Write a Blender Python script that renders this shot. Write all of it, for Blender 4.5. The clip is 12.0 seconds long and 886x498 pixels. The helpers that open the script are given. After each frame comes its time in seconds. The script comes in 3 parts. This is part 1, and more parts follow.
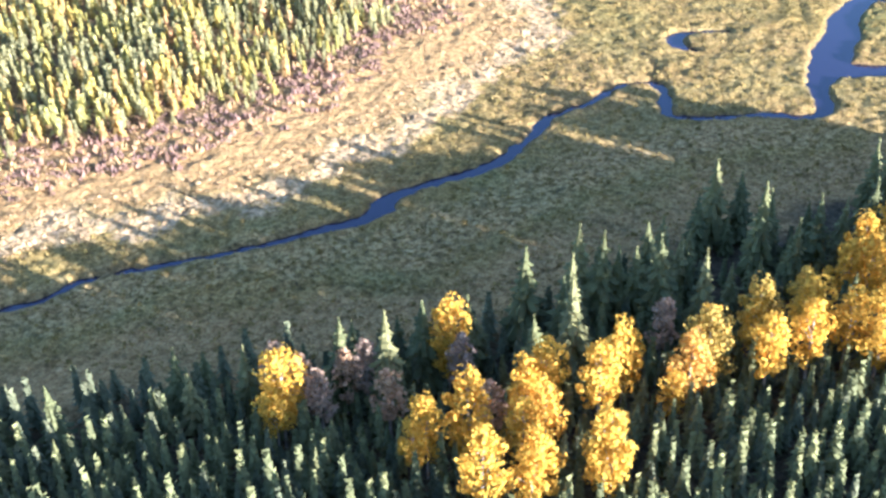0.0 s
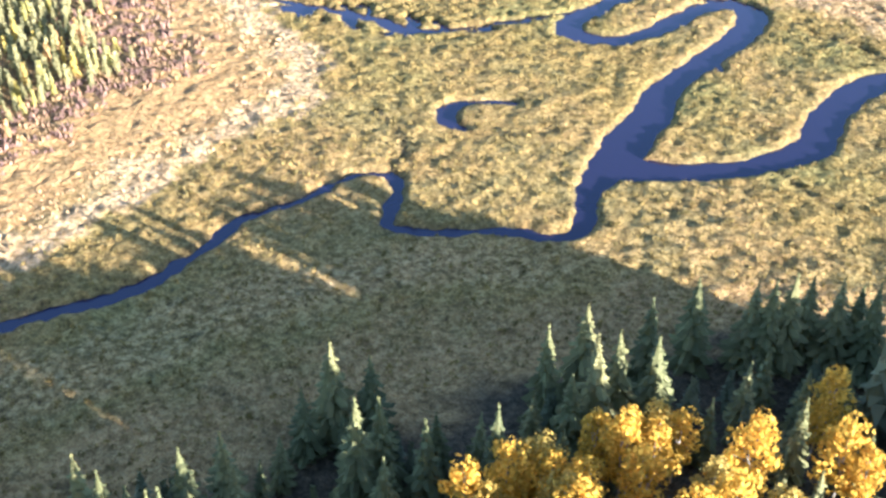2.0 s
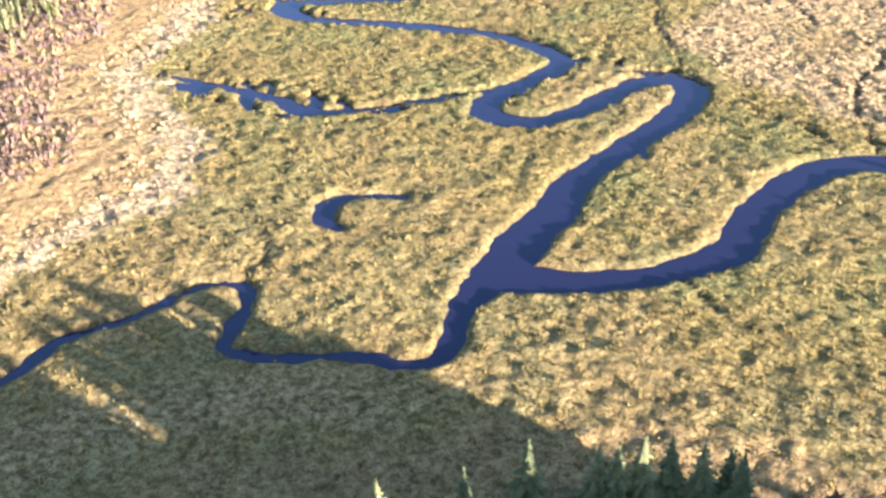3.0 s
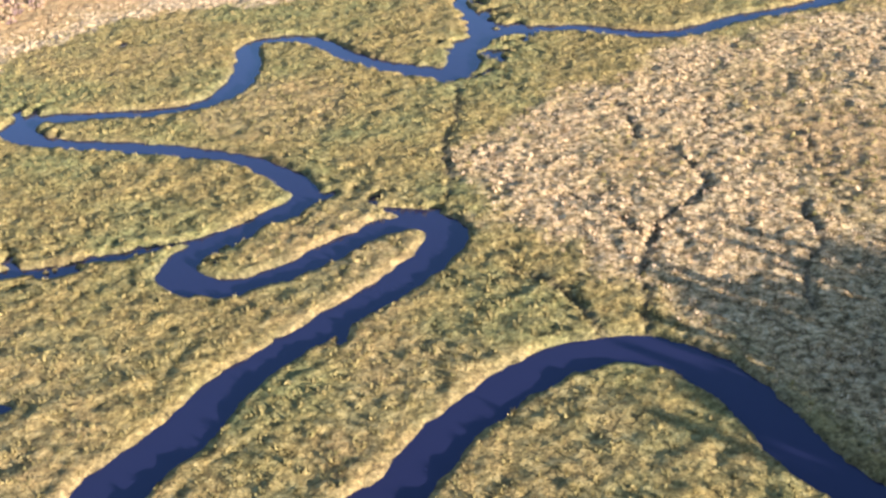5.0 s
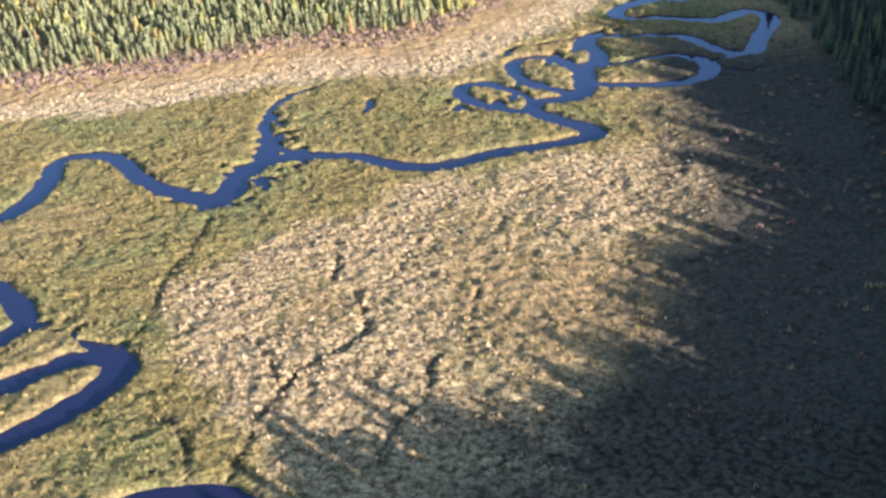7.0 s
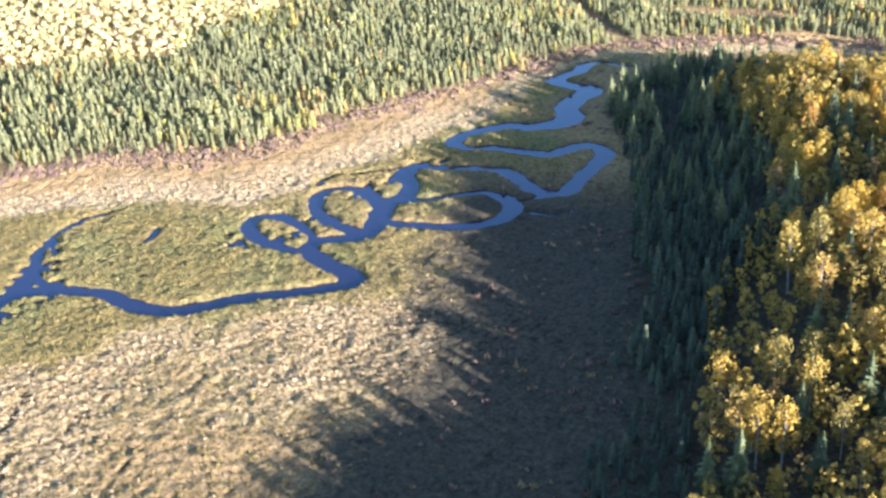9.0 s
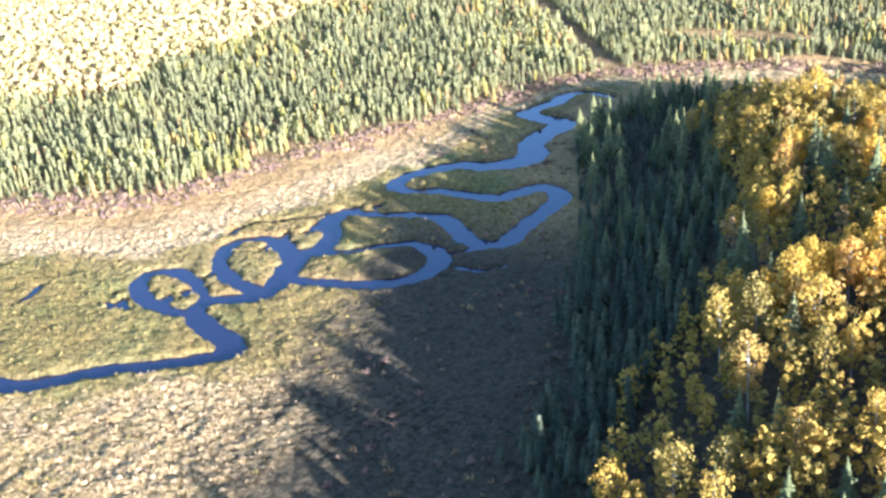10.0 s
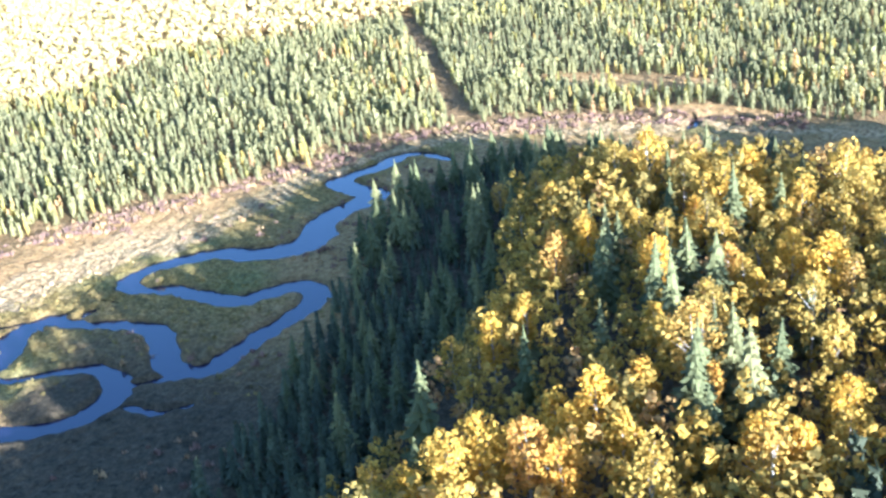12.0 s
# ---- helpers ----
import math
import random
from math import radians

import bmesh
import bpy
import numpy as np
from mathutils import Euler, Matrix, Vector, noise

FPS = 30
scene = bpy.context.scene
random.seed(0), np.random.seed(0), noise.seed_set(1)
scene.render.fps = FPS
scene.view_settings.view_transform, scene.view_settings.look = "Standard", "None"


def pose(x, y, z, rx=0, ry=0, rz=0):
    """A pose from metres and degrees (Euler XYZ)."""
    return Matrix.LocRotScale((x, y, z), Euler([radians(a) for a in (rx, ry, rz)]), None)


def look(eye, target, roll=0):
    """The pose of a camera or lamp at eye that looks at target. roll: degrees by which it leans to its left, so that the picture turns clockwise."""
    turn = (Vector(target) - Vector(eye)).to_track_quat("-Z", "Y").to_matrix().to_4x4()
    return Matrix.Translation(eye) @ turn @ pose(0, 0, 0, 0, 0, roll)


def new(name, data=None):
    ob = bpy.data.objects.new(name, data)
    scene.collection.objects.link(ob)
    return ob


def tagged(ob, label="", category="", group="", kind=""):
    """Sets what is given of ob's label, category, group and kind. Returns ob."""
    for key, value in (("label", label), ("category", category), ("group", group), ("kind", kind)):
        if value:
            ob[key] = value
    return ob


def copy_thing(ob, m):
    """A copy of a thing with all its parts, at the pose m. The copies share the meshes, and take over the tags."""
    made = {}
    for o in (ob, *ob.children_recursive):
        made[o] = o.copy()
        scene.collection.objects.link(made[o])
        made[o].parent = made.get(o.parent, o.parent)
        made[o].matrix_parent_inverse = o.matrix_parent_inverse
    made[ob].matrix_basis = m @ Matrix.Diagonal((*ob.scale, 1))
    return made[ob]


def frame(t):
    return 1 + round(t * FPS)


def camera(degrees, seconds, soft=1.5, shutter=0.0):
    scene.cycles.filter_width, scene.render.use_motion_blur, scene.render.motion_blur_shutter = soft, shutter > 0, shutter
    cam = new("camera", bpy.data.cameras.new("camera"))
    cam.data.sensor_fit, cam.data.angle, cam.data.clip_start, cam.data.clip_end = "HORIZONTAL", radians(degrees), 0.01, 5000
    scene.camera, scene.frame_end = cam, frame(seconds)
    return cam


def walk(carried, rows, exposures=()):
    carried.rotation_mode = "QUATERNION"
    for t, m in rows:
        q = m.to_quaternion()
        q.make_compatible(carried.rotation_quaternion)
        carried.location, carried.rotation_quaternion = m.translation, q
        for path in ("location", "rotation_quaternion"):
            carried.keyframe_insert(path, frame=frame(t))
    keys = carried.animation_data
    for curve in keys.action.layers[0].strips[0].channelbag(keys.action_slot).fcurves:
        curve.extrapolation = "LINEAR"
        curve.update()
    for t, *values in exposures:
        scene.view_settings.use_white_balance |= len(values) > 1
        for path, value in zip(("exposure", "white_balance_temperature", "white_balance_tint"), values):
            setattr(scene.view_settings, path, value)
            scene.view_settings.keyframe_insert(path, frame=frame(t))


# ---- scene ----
cam = camera(42.0, 12.0, soft=2.7)
PATH = [
    (0, (-0.38, -0.05, 54.60), (-12.85, 83.79, 1.54), -1.64),
    (0.5, (6.13, 7.98, 54.98), (-5.84, 90.19, -0.68), -0.39),
    (1, (13.12, 16.21, 55.43), (1.48, 98.49, -0.18), 0.71),
    (1.5, (19.88, 24.78, 55.60), (7.55, 106.34, -0.95), 1.23),
    (2, (27.04, 33.29, 55.48), (12.64, 114.44, -1.15), 0.45),
    (2.5, (33.47, 42.05, 54.64), (17.24, 124.00, -0.31), 0.26),
    (2.7, (36.15, 45.38, 54.24), (18.86, 127.46, -0.19), -0.27),
    (3, (40.18, 50.48, 53.57), (20.91, 132.62, -0.11), -1.30),
    (3.5, (46.83, 59.24, 52.36), (25.58, 141.40, -0.54), -2.31),
    (4, (53.22, 68.24, 51.22), (30.01, 150.38, -0.87), -3.30),
    (4.3, (56.85, 73.70, 50.66), (31.69, 155.80, -0.58), -4.27),
    (4.5, (59.17, 77.36, 50.36), (33.47, 159.14, -1.14), -4.46),
    (5, (65.11, 86.22, 49.50), (40.26, 168.78, -1.15), -4.22),
    (5.5, (70.92, 94.81, 48.66), (46.68, 177.63, -1.88), -3.94),
    (6, (77.92, 101.03, 49.58), (53.41, 183.64, -1.16), -3.98),
    (6.5, (91.27, 100.48, 55.96), (61.73, 181.49, 5.30), -5.17),
    (7, (103.81, 92.71, 63.52), (73.26, 174.58, 14.89), -3.86),
    (7.5, (115.81, 84.40, 71.38), (86.44, 168.00, 25.02), -2.11),
    (7.7, (120.57, 86.50, 73.36), (90.45, 169.90, 27.14), -1.48),
    (8, (126.67, 91.48, 74.52), (94.00, 174.41, 29.18), -2.06),
    (8.5, (134.57, 103.56, 72.69), (99.39, 185.95, 28.26), -2.61),
    (9, (140.65, 118.09, 68.47), (102.96, 199.87, 24.99), -3.15),
    (9.3, (143.90, 126.89, 65.92), (103.75, 208.02, 23.40), -3.66),
    (9.5, (146.02, 132.53, 64.48), (104.58, 213.15, 22.26), -3.76),
    (10, (151.00, 146.64, 61.32), (106.59, 226.39, 20.48), -5.03),
    (10.5, (155.14, 159.76, 58.84), (108.78, 238.69, 18.59), -4.35),
    (11, (158.75, 172.01, 56.43), (110.84, 250.30, 16.73), -4.92),
    (11.5, (162.37, 183.72, 54.28), (113.34, 261.57, 15.10), -5.99),
    (12, (165.05, 196.15, 51.83), (116.78, 275.06, 13.82), -6.51),
]
walk(cam, [(t, look(eye, target, roll)) for t, eye, target, roll in PATH],
     exposures=[(0.0, 2.8, 5000, 20), (2.5, 2.72, 5300, 20), (4.5, 2.2, 5200, 20), (5.5, 2.15, 5200, 19), (7.5, 2.05, 4900, 18), (9.5, 2.5, 4800, 17), (12.0, 2.68, 4550, 14)])

# ---- daylight: a low sun behind the near wood, clear sky ----
SUN_ELEV, SUN_AZ = radians(10.8), radians(115.5)
sun_way = Vector((math.sin(SUN_AZ) * math.cos(SUN_ELEV), math.cos(SUN_AZ) * math.cos(SUN_ELEV), math.sin(SUN_ELEV)))
world = bpy.data.worlds.new("sky")
world.use_nodes = True
scene.world = world
sky = world.node_tree.nodes.new("ShaderNodeTexSky")
sky.sky_type, sky.sun_disc = "NISHITA", False
sky.sun_elevation, sky.sun_rotation = SUN_ELEV, SUN_AZ
sky.altitude, sky.dust_density, sky.ozone_density = 300.0, 0.6, 1.5
back = world.node_tree.nodes["Background"]
back.inputs["Strength"].default_value = 0.076
world.node_tree.links.new(sky.outputs[0], back.inputs["Color"])
sun_data = bpy.data.lights.new("sun", "SUN")
sun_data.energy, sun_data.angle, sun_data.color = 5.0, radians(0.55), (1.0, 0.88, 0.7)
sun = new("sun", sun_data)
sun.matrix_world = look(sun_way * 900, (0, 0, 0))


# ---- materials ----
def material(name):
    m = bpy.data.materials.new(name)
    m.use_nodes = True
    return m, m.node_tree.nodes, m.node_tree.links, m.node_tree.nodes["Principled BSDF"]


def noise_node(nodes, links, scale, detail=3.0, rough=0.6, coords="Object"):
    tc = nodes.new("ShaderNodeTexCoord")
    n = nodes.new("ShaderNodeTexNoise")
    n.inputs["Scale"].default_value = scale
    n.inputs["Detail"].default_value = detail
    n.inputs["Roughness"].default_value = rough
    links.new(tc.outputs[coords], n.inputs["Vector"])
    return n


def ramp_node(nodes, links, source, stops):
    r = nodes.new("ShaderNodeValToRGB")
    els = r.color_ramp.elements
    while len(els) < len(stops):
        els.new(0.5)
    for e, (p, c) in zip(els, stops):
        e.position, e.color = p, (*c, 1.0)
    links.new(source, r.inputs["Fac"])
    return r


def mix_node(nodes, links, fac, a, b, mode="MIX"):
    m = nodes.new("ShaderNodeMix")
    m.data_type, m.blend_type = "RGBA", mode
    if isinstance(fac, float):
        m.inputs[0].default_value = fac
    else:
        links.new(fac, m.inputs[0])
    for socket, v in ((m.inputs[6], a), (m.inputs[7], b)):
        if isinstance(v, tuple):
            socket.default_value = (*v, 1.0)
        else:
            links.new(v, socket)
    return m.outputs[2]


def bump_node(nodes, links, height, strength, distance, bsdf):
    b = nodes.new("ShaderNodeBump")
    b.inputs["Strength"].default_value, b.inputs["Distance"].default_value = strength, distance
    links.new(height, b.inputs["Height"])
    links.new(b.outputs[0], bsdf.inputs["Normal"])


def ground_material():
    """Sedge marsh, straw meadow, dry grass and forest floor, blended by the cover of each place."""
    m, nodes, links, bsdf = material("marsh_ground")
    clump = noise_node(nodes, links, 1.9, 5.0, 0.74)
    fine = noise_node(nodes, links, 5.5, 3.0, 0.75)
    broad = noise_node(nodes, links, 0.07, 4.0, 0.6)
    warp = noise_node(nodes, links, 1.5, 2.0)
    tc = nodes.new("ShaderNodeTexCoord")
    bend = nodes.new("ShaderNodeVectorMath")
    bend.operation = "MULTIPLY_ADD"
    links.new(warp.outputs["Color"], bend.inputs[0])
    bend.inputs[1].default_value = (1.3, 1.3, 0.0)
    links.new(tc.outputs["Object"], bend.inputs[2])
    cells = nodes.new("ShaderNodeTexVoronoi")
    cells.feature, cells.voronoi_dimensions = "F1", "2D"
    cells.inputs["Scale"].default_value = 1.35
    links.new(bend.outputs[0], cells.inputs["Vector"])
    marsh = ramp_node(nodes, links, clump.outputs["Fac"], [(0.34, (0.1, 0.07, 0.025)), (0.45, (0.26, 0.18, 0.055)), (0.56, (0.38, 0.27, 0.085)), (0.7, (0.5, 0.375, 0.15))])
    green = ramp_node(nodes, links, clump.outputs["Fac"], [(0.34, (0.085, 0.08, 0.03)), (0.47, (0.22, 0.195, 0.06)), (0.66, (0.38, 0.325, 0.12))])
    straw = ramp_node(nodes, links, clump.outputs["Fac"], [(0.34, (0.13, 0.085, 0.035)), (0.44, (0.42, 0.275, 0.115)), (0.54, (0.62, 0.425, 0.2)), (0.68, (0.8, 0.59, 0.32))])
    dry = ramp_node(nodes, links, clump.outputs["Fac"], [(0.3, (0.21, 0.125, 0.05)), (0.5, (0.43, 0.27, 0.11)), (0.72, (0.58, 0.4, 0.19))])
    # Forest floor; its dark tone also paints shade beside the near wood.
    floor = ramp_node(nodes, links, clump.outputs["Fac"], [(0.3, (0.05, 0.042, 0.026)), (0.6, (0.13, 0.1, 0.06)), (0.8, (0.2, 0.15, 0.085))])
    patch = ramp_node(nodes, links, broad.outputs["Fac"], [(0.44, (0, 0, 0)), (0.62, (1, 1, 1))])
    cover = nodes.new("ShaderNodeAttribute")
    cover.attribute_name = "cover"
    sep = nodes.new("ShaderNodeSeparateColor")
    links.new(cover.outputs["Color"], sep.inputs[0])
    c = mix_node(nodes, links, patch.outputs[0], marsh.outputs[0], green.outputs[0])
    c = mix_node(nodes, links, sep.outputs[1], c, dry.outputs[0])
    c = mix_node(nodes, links, sep.outputs[0], c, straw.outputs[0])
    pale = ramp_node(nodes, links, clump.outputs["Fac"], [(0.34, (0.38, 0.255, 0.12)), (0.5, (0.66, 0.47, 0.26)), (0.66, (0.84, 0.64, 0.4))])
    c = mix_node(nodes, links, cover.outputs["Alpha"], c, pale.outputs[0])
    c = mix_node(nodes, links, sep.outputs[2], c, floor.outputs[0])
    speck = ramp_node(nodes, links, fine.outputs["Fac"], [(0.3, (0.25, 0.25, 0.24)), (0.48, (0.95, 0.95, 0.95)), (0.68, (1.4, 1.36, 1.25))])
    c = mix_node(nodes, links, 0.7, c, speck.outputs[0], "MULTIPLY")
    soil = ramp_node(nodes, links, cells.outputs["Distance"], [(0.36, (1, 1, 1)), (0.66, (0.26, 0.25, 0.2))])
    hummocks = nodes.new("ShaderNodeMath")
    hummocks.operation = "MULTIPLY_ADD"
    links.new(sep.outputs[0], hummocks.inputs[0])
    hummocks.inputs[1].default_value, hummocks.inputs[2].default_value = 0.45, 0.3
    c = mix_node(nodes, links, hummocks.outputs[0], c, soil.outputs[0], "MULTIPLY")
    wet = noise_node(nodes, links, 0.55, 4.0, 0.75)
    hollow = ramp_node(nodes, links, wet.outputs["Fac"], [(0.3, (0.3, 0.34, 0.34)), (0.42, (0.9, 0.92, 0.88)), (0.6, (1.08, 1.05, 1.0))])
    c = mix_node(nodes, links, 0.8, c, hollow.outputs[0], "MULTIPLY")
    links.new(c, bsdf.inputs["Base Color"])
    bsdf.inputs["Roughness"].default_value = 0.9
    bsdf.inputs["Specular IOR Level"].default_value = 0.1
    relief = nodes.new("ShaderNodeMath")
    relief.operation = "MULTIPLY_ADD"
    links.new(cells.outputs["Distance"], relief.inputs[0])
    relief.inputs[1].default_value = -1.0
    links.new(fine.outputs["Fac"], relief.inputs[2])
    bump_node(nodes, links, relief.outputs[0], 0.9, 0.3, bsdf)
    return m


def water_material():
    m, nodes, links, bsdf = material("stream_water")
    bsdf.inputs["Base Color"].default_value = (0.016, 0.015, 0.04, 1)
    bsdf.inputs["Roughness"].default_value = 0.1
    bsdf.inputs["IOR"].default_value = 1.42
    rip = noise_node(nodes, links, 1.4, 2.0)
    bump_node(nodes, links, rip.outputs["Fac"], 0.12, 0.04, bsdf)
    return m


def leaf_material(name, stops, spread=0.35, translucent=0.3, attribute=""):
    """Foliage: the hue goes from plant to plant, and from leaf to leaf about it."""
    m, nodes, links, bsdf = material(name)
    geo = nodes.new("ShaderNodeNewGeometry")
    if attribute:
        who = nodes.new("ShaderNodeAttribute")
        who.attribute_name = attribute
        per = who.outputs["Fac"]
    else:
        who = nodes.new("ShaderNodeObjectInfo")
        per = who.outputs["Random"]
    r = ramp_node(nodes, links, per, stops)
    vary = nodes.new("ShaderNodeMapRange")
    vary.inputs["To Min"].default_value, vary.inputs["To Max"].default_value = 1 - spread, 1 + spread
    links.new(geo.outputs["Random Per Island"], vary.inputs["Value"])
    grey = nodes.new("ShaderNodeCombineColor")
    for k in range(3):
        links.new(vary.outputs[0], grey.inputs[k])
    c = mix_node(nodes, links, 1.0, r.outputs[0], grey.outputs[0], "MULTIPLY")
    links.new(c, bsdf.inputs["Base Color"])
    bsdf.inputs["Roughness"].default_value = 0.75
    bsdf.inputs["Specular IOR Level"].default_value = 0.2
    if translucent:
        tr = nodes.new("ShaderNodeBsdfTranslucent")
        links.new(c, tr.inputs["Color"])
        mx = nodes.new("ShaderNodeMixShader")
        mx.inputs[0].default_value = translucent
        links.new(bsdf.outputs[0], mx.inputs[1])
        links.new(tr.outputs[0], mx.inputs[2])
        links.new(mx.outputs[0], nodes["Material Output"].inputs["Surface"])
    return m


def bark_material(name, dark, light, scale):
    m, nodes, links, bsdf = material(name)
    n = noise_node(nodes, links, scale, 4.0)
    r = ramp_node(nodes, links, n.outputs["Fac"], [(0.35, dark), (0.6, light)])
    links.new(r.outputs[0], bsdf.inputs["Base Color"])
    bsdf.inputs["Roughness"].default_value = 0.85
    bump_node(nodes, links, n.outputs["Fac"], 0.5, 0.05, bsdf)
    return m


GROUND = ground_material()
WATER = water_material()
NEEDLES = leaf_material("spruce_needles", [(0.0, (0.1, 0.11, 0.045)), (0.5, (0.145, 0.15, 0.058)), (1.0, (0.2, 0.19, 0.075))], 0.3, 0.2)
# Pale sage needles, lightened and made more translucent to stand in for haze.
HAZED_NEEDLES = leaf_material("hazed_forest_needles", [(0.0, (0.235, 0.225, 0.105)), (0.5, (0.33, 0.305, 0.13)), (0.76, (0.4, 0.36, 0.145)), (0.85, (0.42, 0.38, 0.1)), (0.93, (0.54, 0.42, 0.1)), (1.0, (0.54, 0.33, 0.15))], 0.25, 0.5, "tint")
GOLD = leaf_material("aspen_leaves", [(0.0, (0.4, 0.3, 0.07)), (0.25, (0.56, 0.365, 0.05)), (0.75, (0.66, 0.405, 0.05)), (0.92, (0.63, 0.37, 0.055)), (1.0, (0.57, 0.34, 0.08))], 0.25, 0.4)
# Duller aspen gold: the shade inside the hill wood is put into the colour.
SHADED_WOOD_GOLD = leaf_material("shaded_wood_leaves", [(0.0, (0.26, 0.195, 0.05)), (0.4, (0.38, 0.265, 0.05)), (0.8, (0.5, 0.33, 0.055)), (1.0, (0.4, 0.24, 0.09))], 0.25, 0.35, "tint")
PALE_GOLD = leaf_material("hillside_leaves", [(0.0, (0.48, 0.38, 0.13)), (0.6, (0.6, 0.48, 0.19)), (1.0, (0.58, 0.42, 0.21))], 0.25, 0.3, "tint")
# The same gold again, darkened to bronze for the shaded hill aspens.
SHADED_GOLD = leaf_material("shaded_gold_leaves", [(0.0, (0.27, 0.205, 0.05)), (0.3, (0.4, 0.275, 0.05)), (0.8, (0.52, 0.335, 0.05)), (1.0, (0.42, 0.27, 0.065))], 0.3, 0.35)
ROSY = leaf_material("faded_leaves", [(0.0, (0.36, 0.26, 0.18)), (1.0, (0.47, 0.31, 0.17))], 0.3, 0.25)
MAROON = leaf_material("shrub_twigs", [(0.0, (0.2, 0.125, 0.095)), (0.55, (0.28, 0.175, 0.12)), (0.8, (0.36, 0.235, 0.12)), (1.0, (0.44, 0.31, 0.13))], 0.3, 0.15, "tint")
SEDGE = leaf_material("sedge_blades", [(0.0, (0.17, 0.135, 0.04)), (0.45, (0.34, 0.25, 0.08)), (0.55, (0.44, 0.295, 0.13)), (1.0, (0.66, 0.475, 0.26))], 0.35, 0.25, "tint")
# Darker copy of the spruce needles, with the belt's shade put into the colour.
SHADED_NEEDLES = leaf_material("shaded_needles", [(0.0, (0.06, 0.07, 0.042)), (0.6, (0.095, 0.105, 0.055)), (1.0, (0.145, 0.15, 0.075))], 0.3, 0.12, "tint")
YOUNG_NEEDLES = leaf_material("young_needles", [(0.0, (0.1, 0.11, 0.05)), (0.6, (0.16, 0.17, 0.07)), (1.0, (0.23, 0.23, 0.09))], 0.3, 0.25, "tint")
BARK = bark_material("spruce_bark", (0.05, 0.04, 0.03), (0.14, 0.11, 0.08), 6.0)
PALE_BARK = bark_material("aspen_bark", (0.16, 0.14, 0.1), (0.42, 0.38, 0.31), 3.0)

# ---- plan: streams (x, y, width), the far shore and the edge of the near wood (x, y) ----
RIVER_LOW = [(26.3, 129.2, 4.7), (27.5, 134.6, 4.6), (29.3, 139.9, 4.1), (30.8, 146.6, 3.5), (33.3, 151.6, 3.3), (36.1, 156.5, 3.3), (39.0, 162.0, 3.4), (40.7, 167.1, 3.7), (40.0, 170.5, 3.4), (37.4, 171.2, 2.9), (34.5, 169.6, 2.7), (32.4, 166.5, 2.8), (29.9, 162.8, 2.8), (27.2, 159.6, 2.8), (24.0, 157.8, 3.0), (20.6, 158.4, 3.2), (19.3, 160.8, 3.2), (20.2, 164.3, 3.0), (22.8, 168.2, 2.7), (25.2, 171.9, 2.8), (25.3, 175.1, 2.9), (22.0, 178.0, 2.7), (16.9, 180.8, 2.4), (10.7, 181.6, 2.5)]
RIVER_WEST = [(10.7, 181.6, 2.5), (3.4, 182.0, 2.5), (-3.5, 181.9, 2.5), (-9.0, 182.4, 3.0), (-11.5, 184.8, 3.5), (-10.0, 187.5, 3.0), (-3.1, 189.3, 2.5), (3.3, 191.3, 2.7), (7.1, 194.7, 3.1), (7.8, 200.2, 3.4), (6.3, 206.1, 3.1), (4.6, 210.7, 2.7), (6.5, 213.6, 2.7), (11.4, 213.8, 2.7), (18.9, 208.9, 2.7), (25.4, 205.9, 2.9), (31.2, 205.3, 3.8), (32.5, 208.4, 4.0), (31.6, 211.6, 3.3), (32.1, 215.1, 2.8), (35.2, 218.8, 2.8), (40.6, 220.5, 2.6), (45.0, 220.9, 2.5), (51.4, 219.1, 2.8)]
RIVER_NORTH = [(51.4, 219.1, 3.1), (56.7, 220.5, 3.2), (63.5, 226.4, 2.8), (67.6, 228.7, 2.8), (71.9, 231.6, 2.9), (73.9, 233.6, 3.2), (72.9, 235.7, 3.4), (69.6, 237.3, 3.2), (65.2, 239.4, 3.0), (63.2, 242.0, 2.8), (64.6, 244.6, 2.6), (68.3, 246.3, 2.9), (69.2, 249.2, 3.0), (68.5, 252.9, 3.2), (67.6, 256.1, 3.6), (67.1, 259.7, 3.0), (68.6, 262.0, 3.0), (67.2, 266.3, 2.6), (64.7, 270.2, 2.8), (65.2, 273.8, 2.8)]
RIVER_HEAD = [(65.2, 273.8, 2.8), (69.9, 273.8, 2.4), (75.2, 275.3, 2.6), (79.4, 275.5, 3.0), (82.9, 272.8, 3.0), (86.6, 269.6, 3.2), (89.4, 268.9, 3.2), (91.2, 270.6, 3.2), (91.7, 275.7, 3.0), (92.3, 280.9, 3.2), (92.7, 285.3, 3.2), (91.3, 289.0, 3.2), (88.0, 289.6, 3.4), (85.4, 286.1, 3.4), (83.1, 284.1, 3.2), (78.6, 284.2, 3.0), (74.0, 284.4, 2.8), (70.2, 283.1, 2.6), (67.0, 284.3, 2.8), (66.7, 287.8, 3.0), (69.4, 292.0, 3.6), (72.4, 295.0, 4.0), (77.4, 296.1, 4.6), (80.8, 298.6, 5.2), (81.8, 302.4, 5.0), (79.7, 306.4, 4.6), (79.7, 311.2, 4.6), (80.9, 314.9, 5.0), (80.2, 318.4, 4.6), (75.6, 319.7, 4.2), (72.5, 321.8, 4.0), (73.9, 325.4, 3.8), (75.2, 329.2, 3.4), (75.4, 332.9, 3.0), (78.4, 335.1, 2.4), (84.2, 333.4, 1.6)]
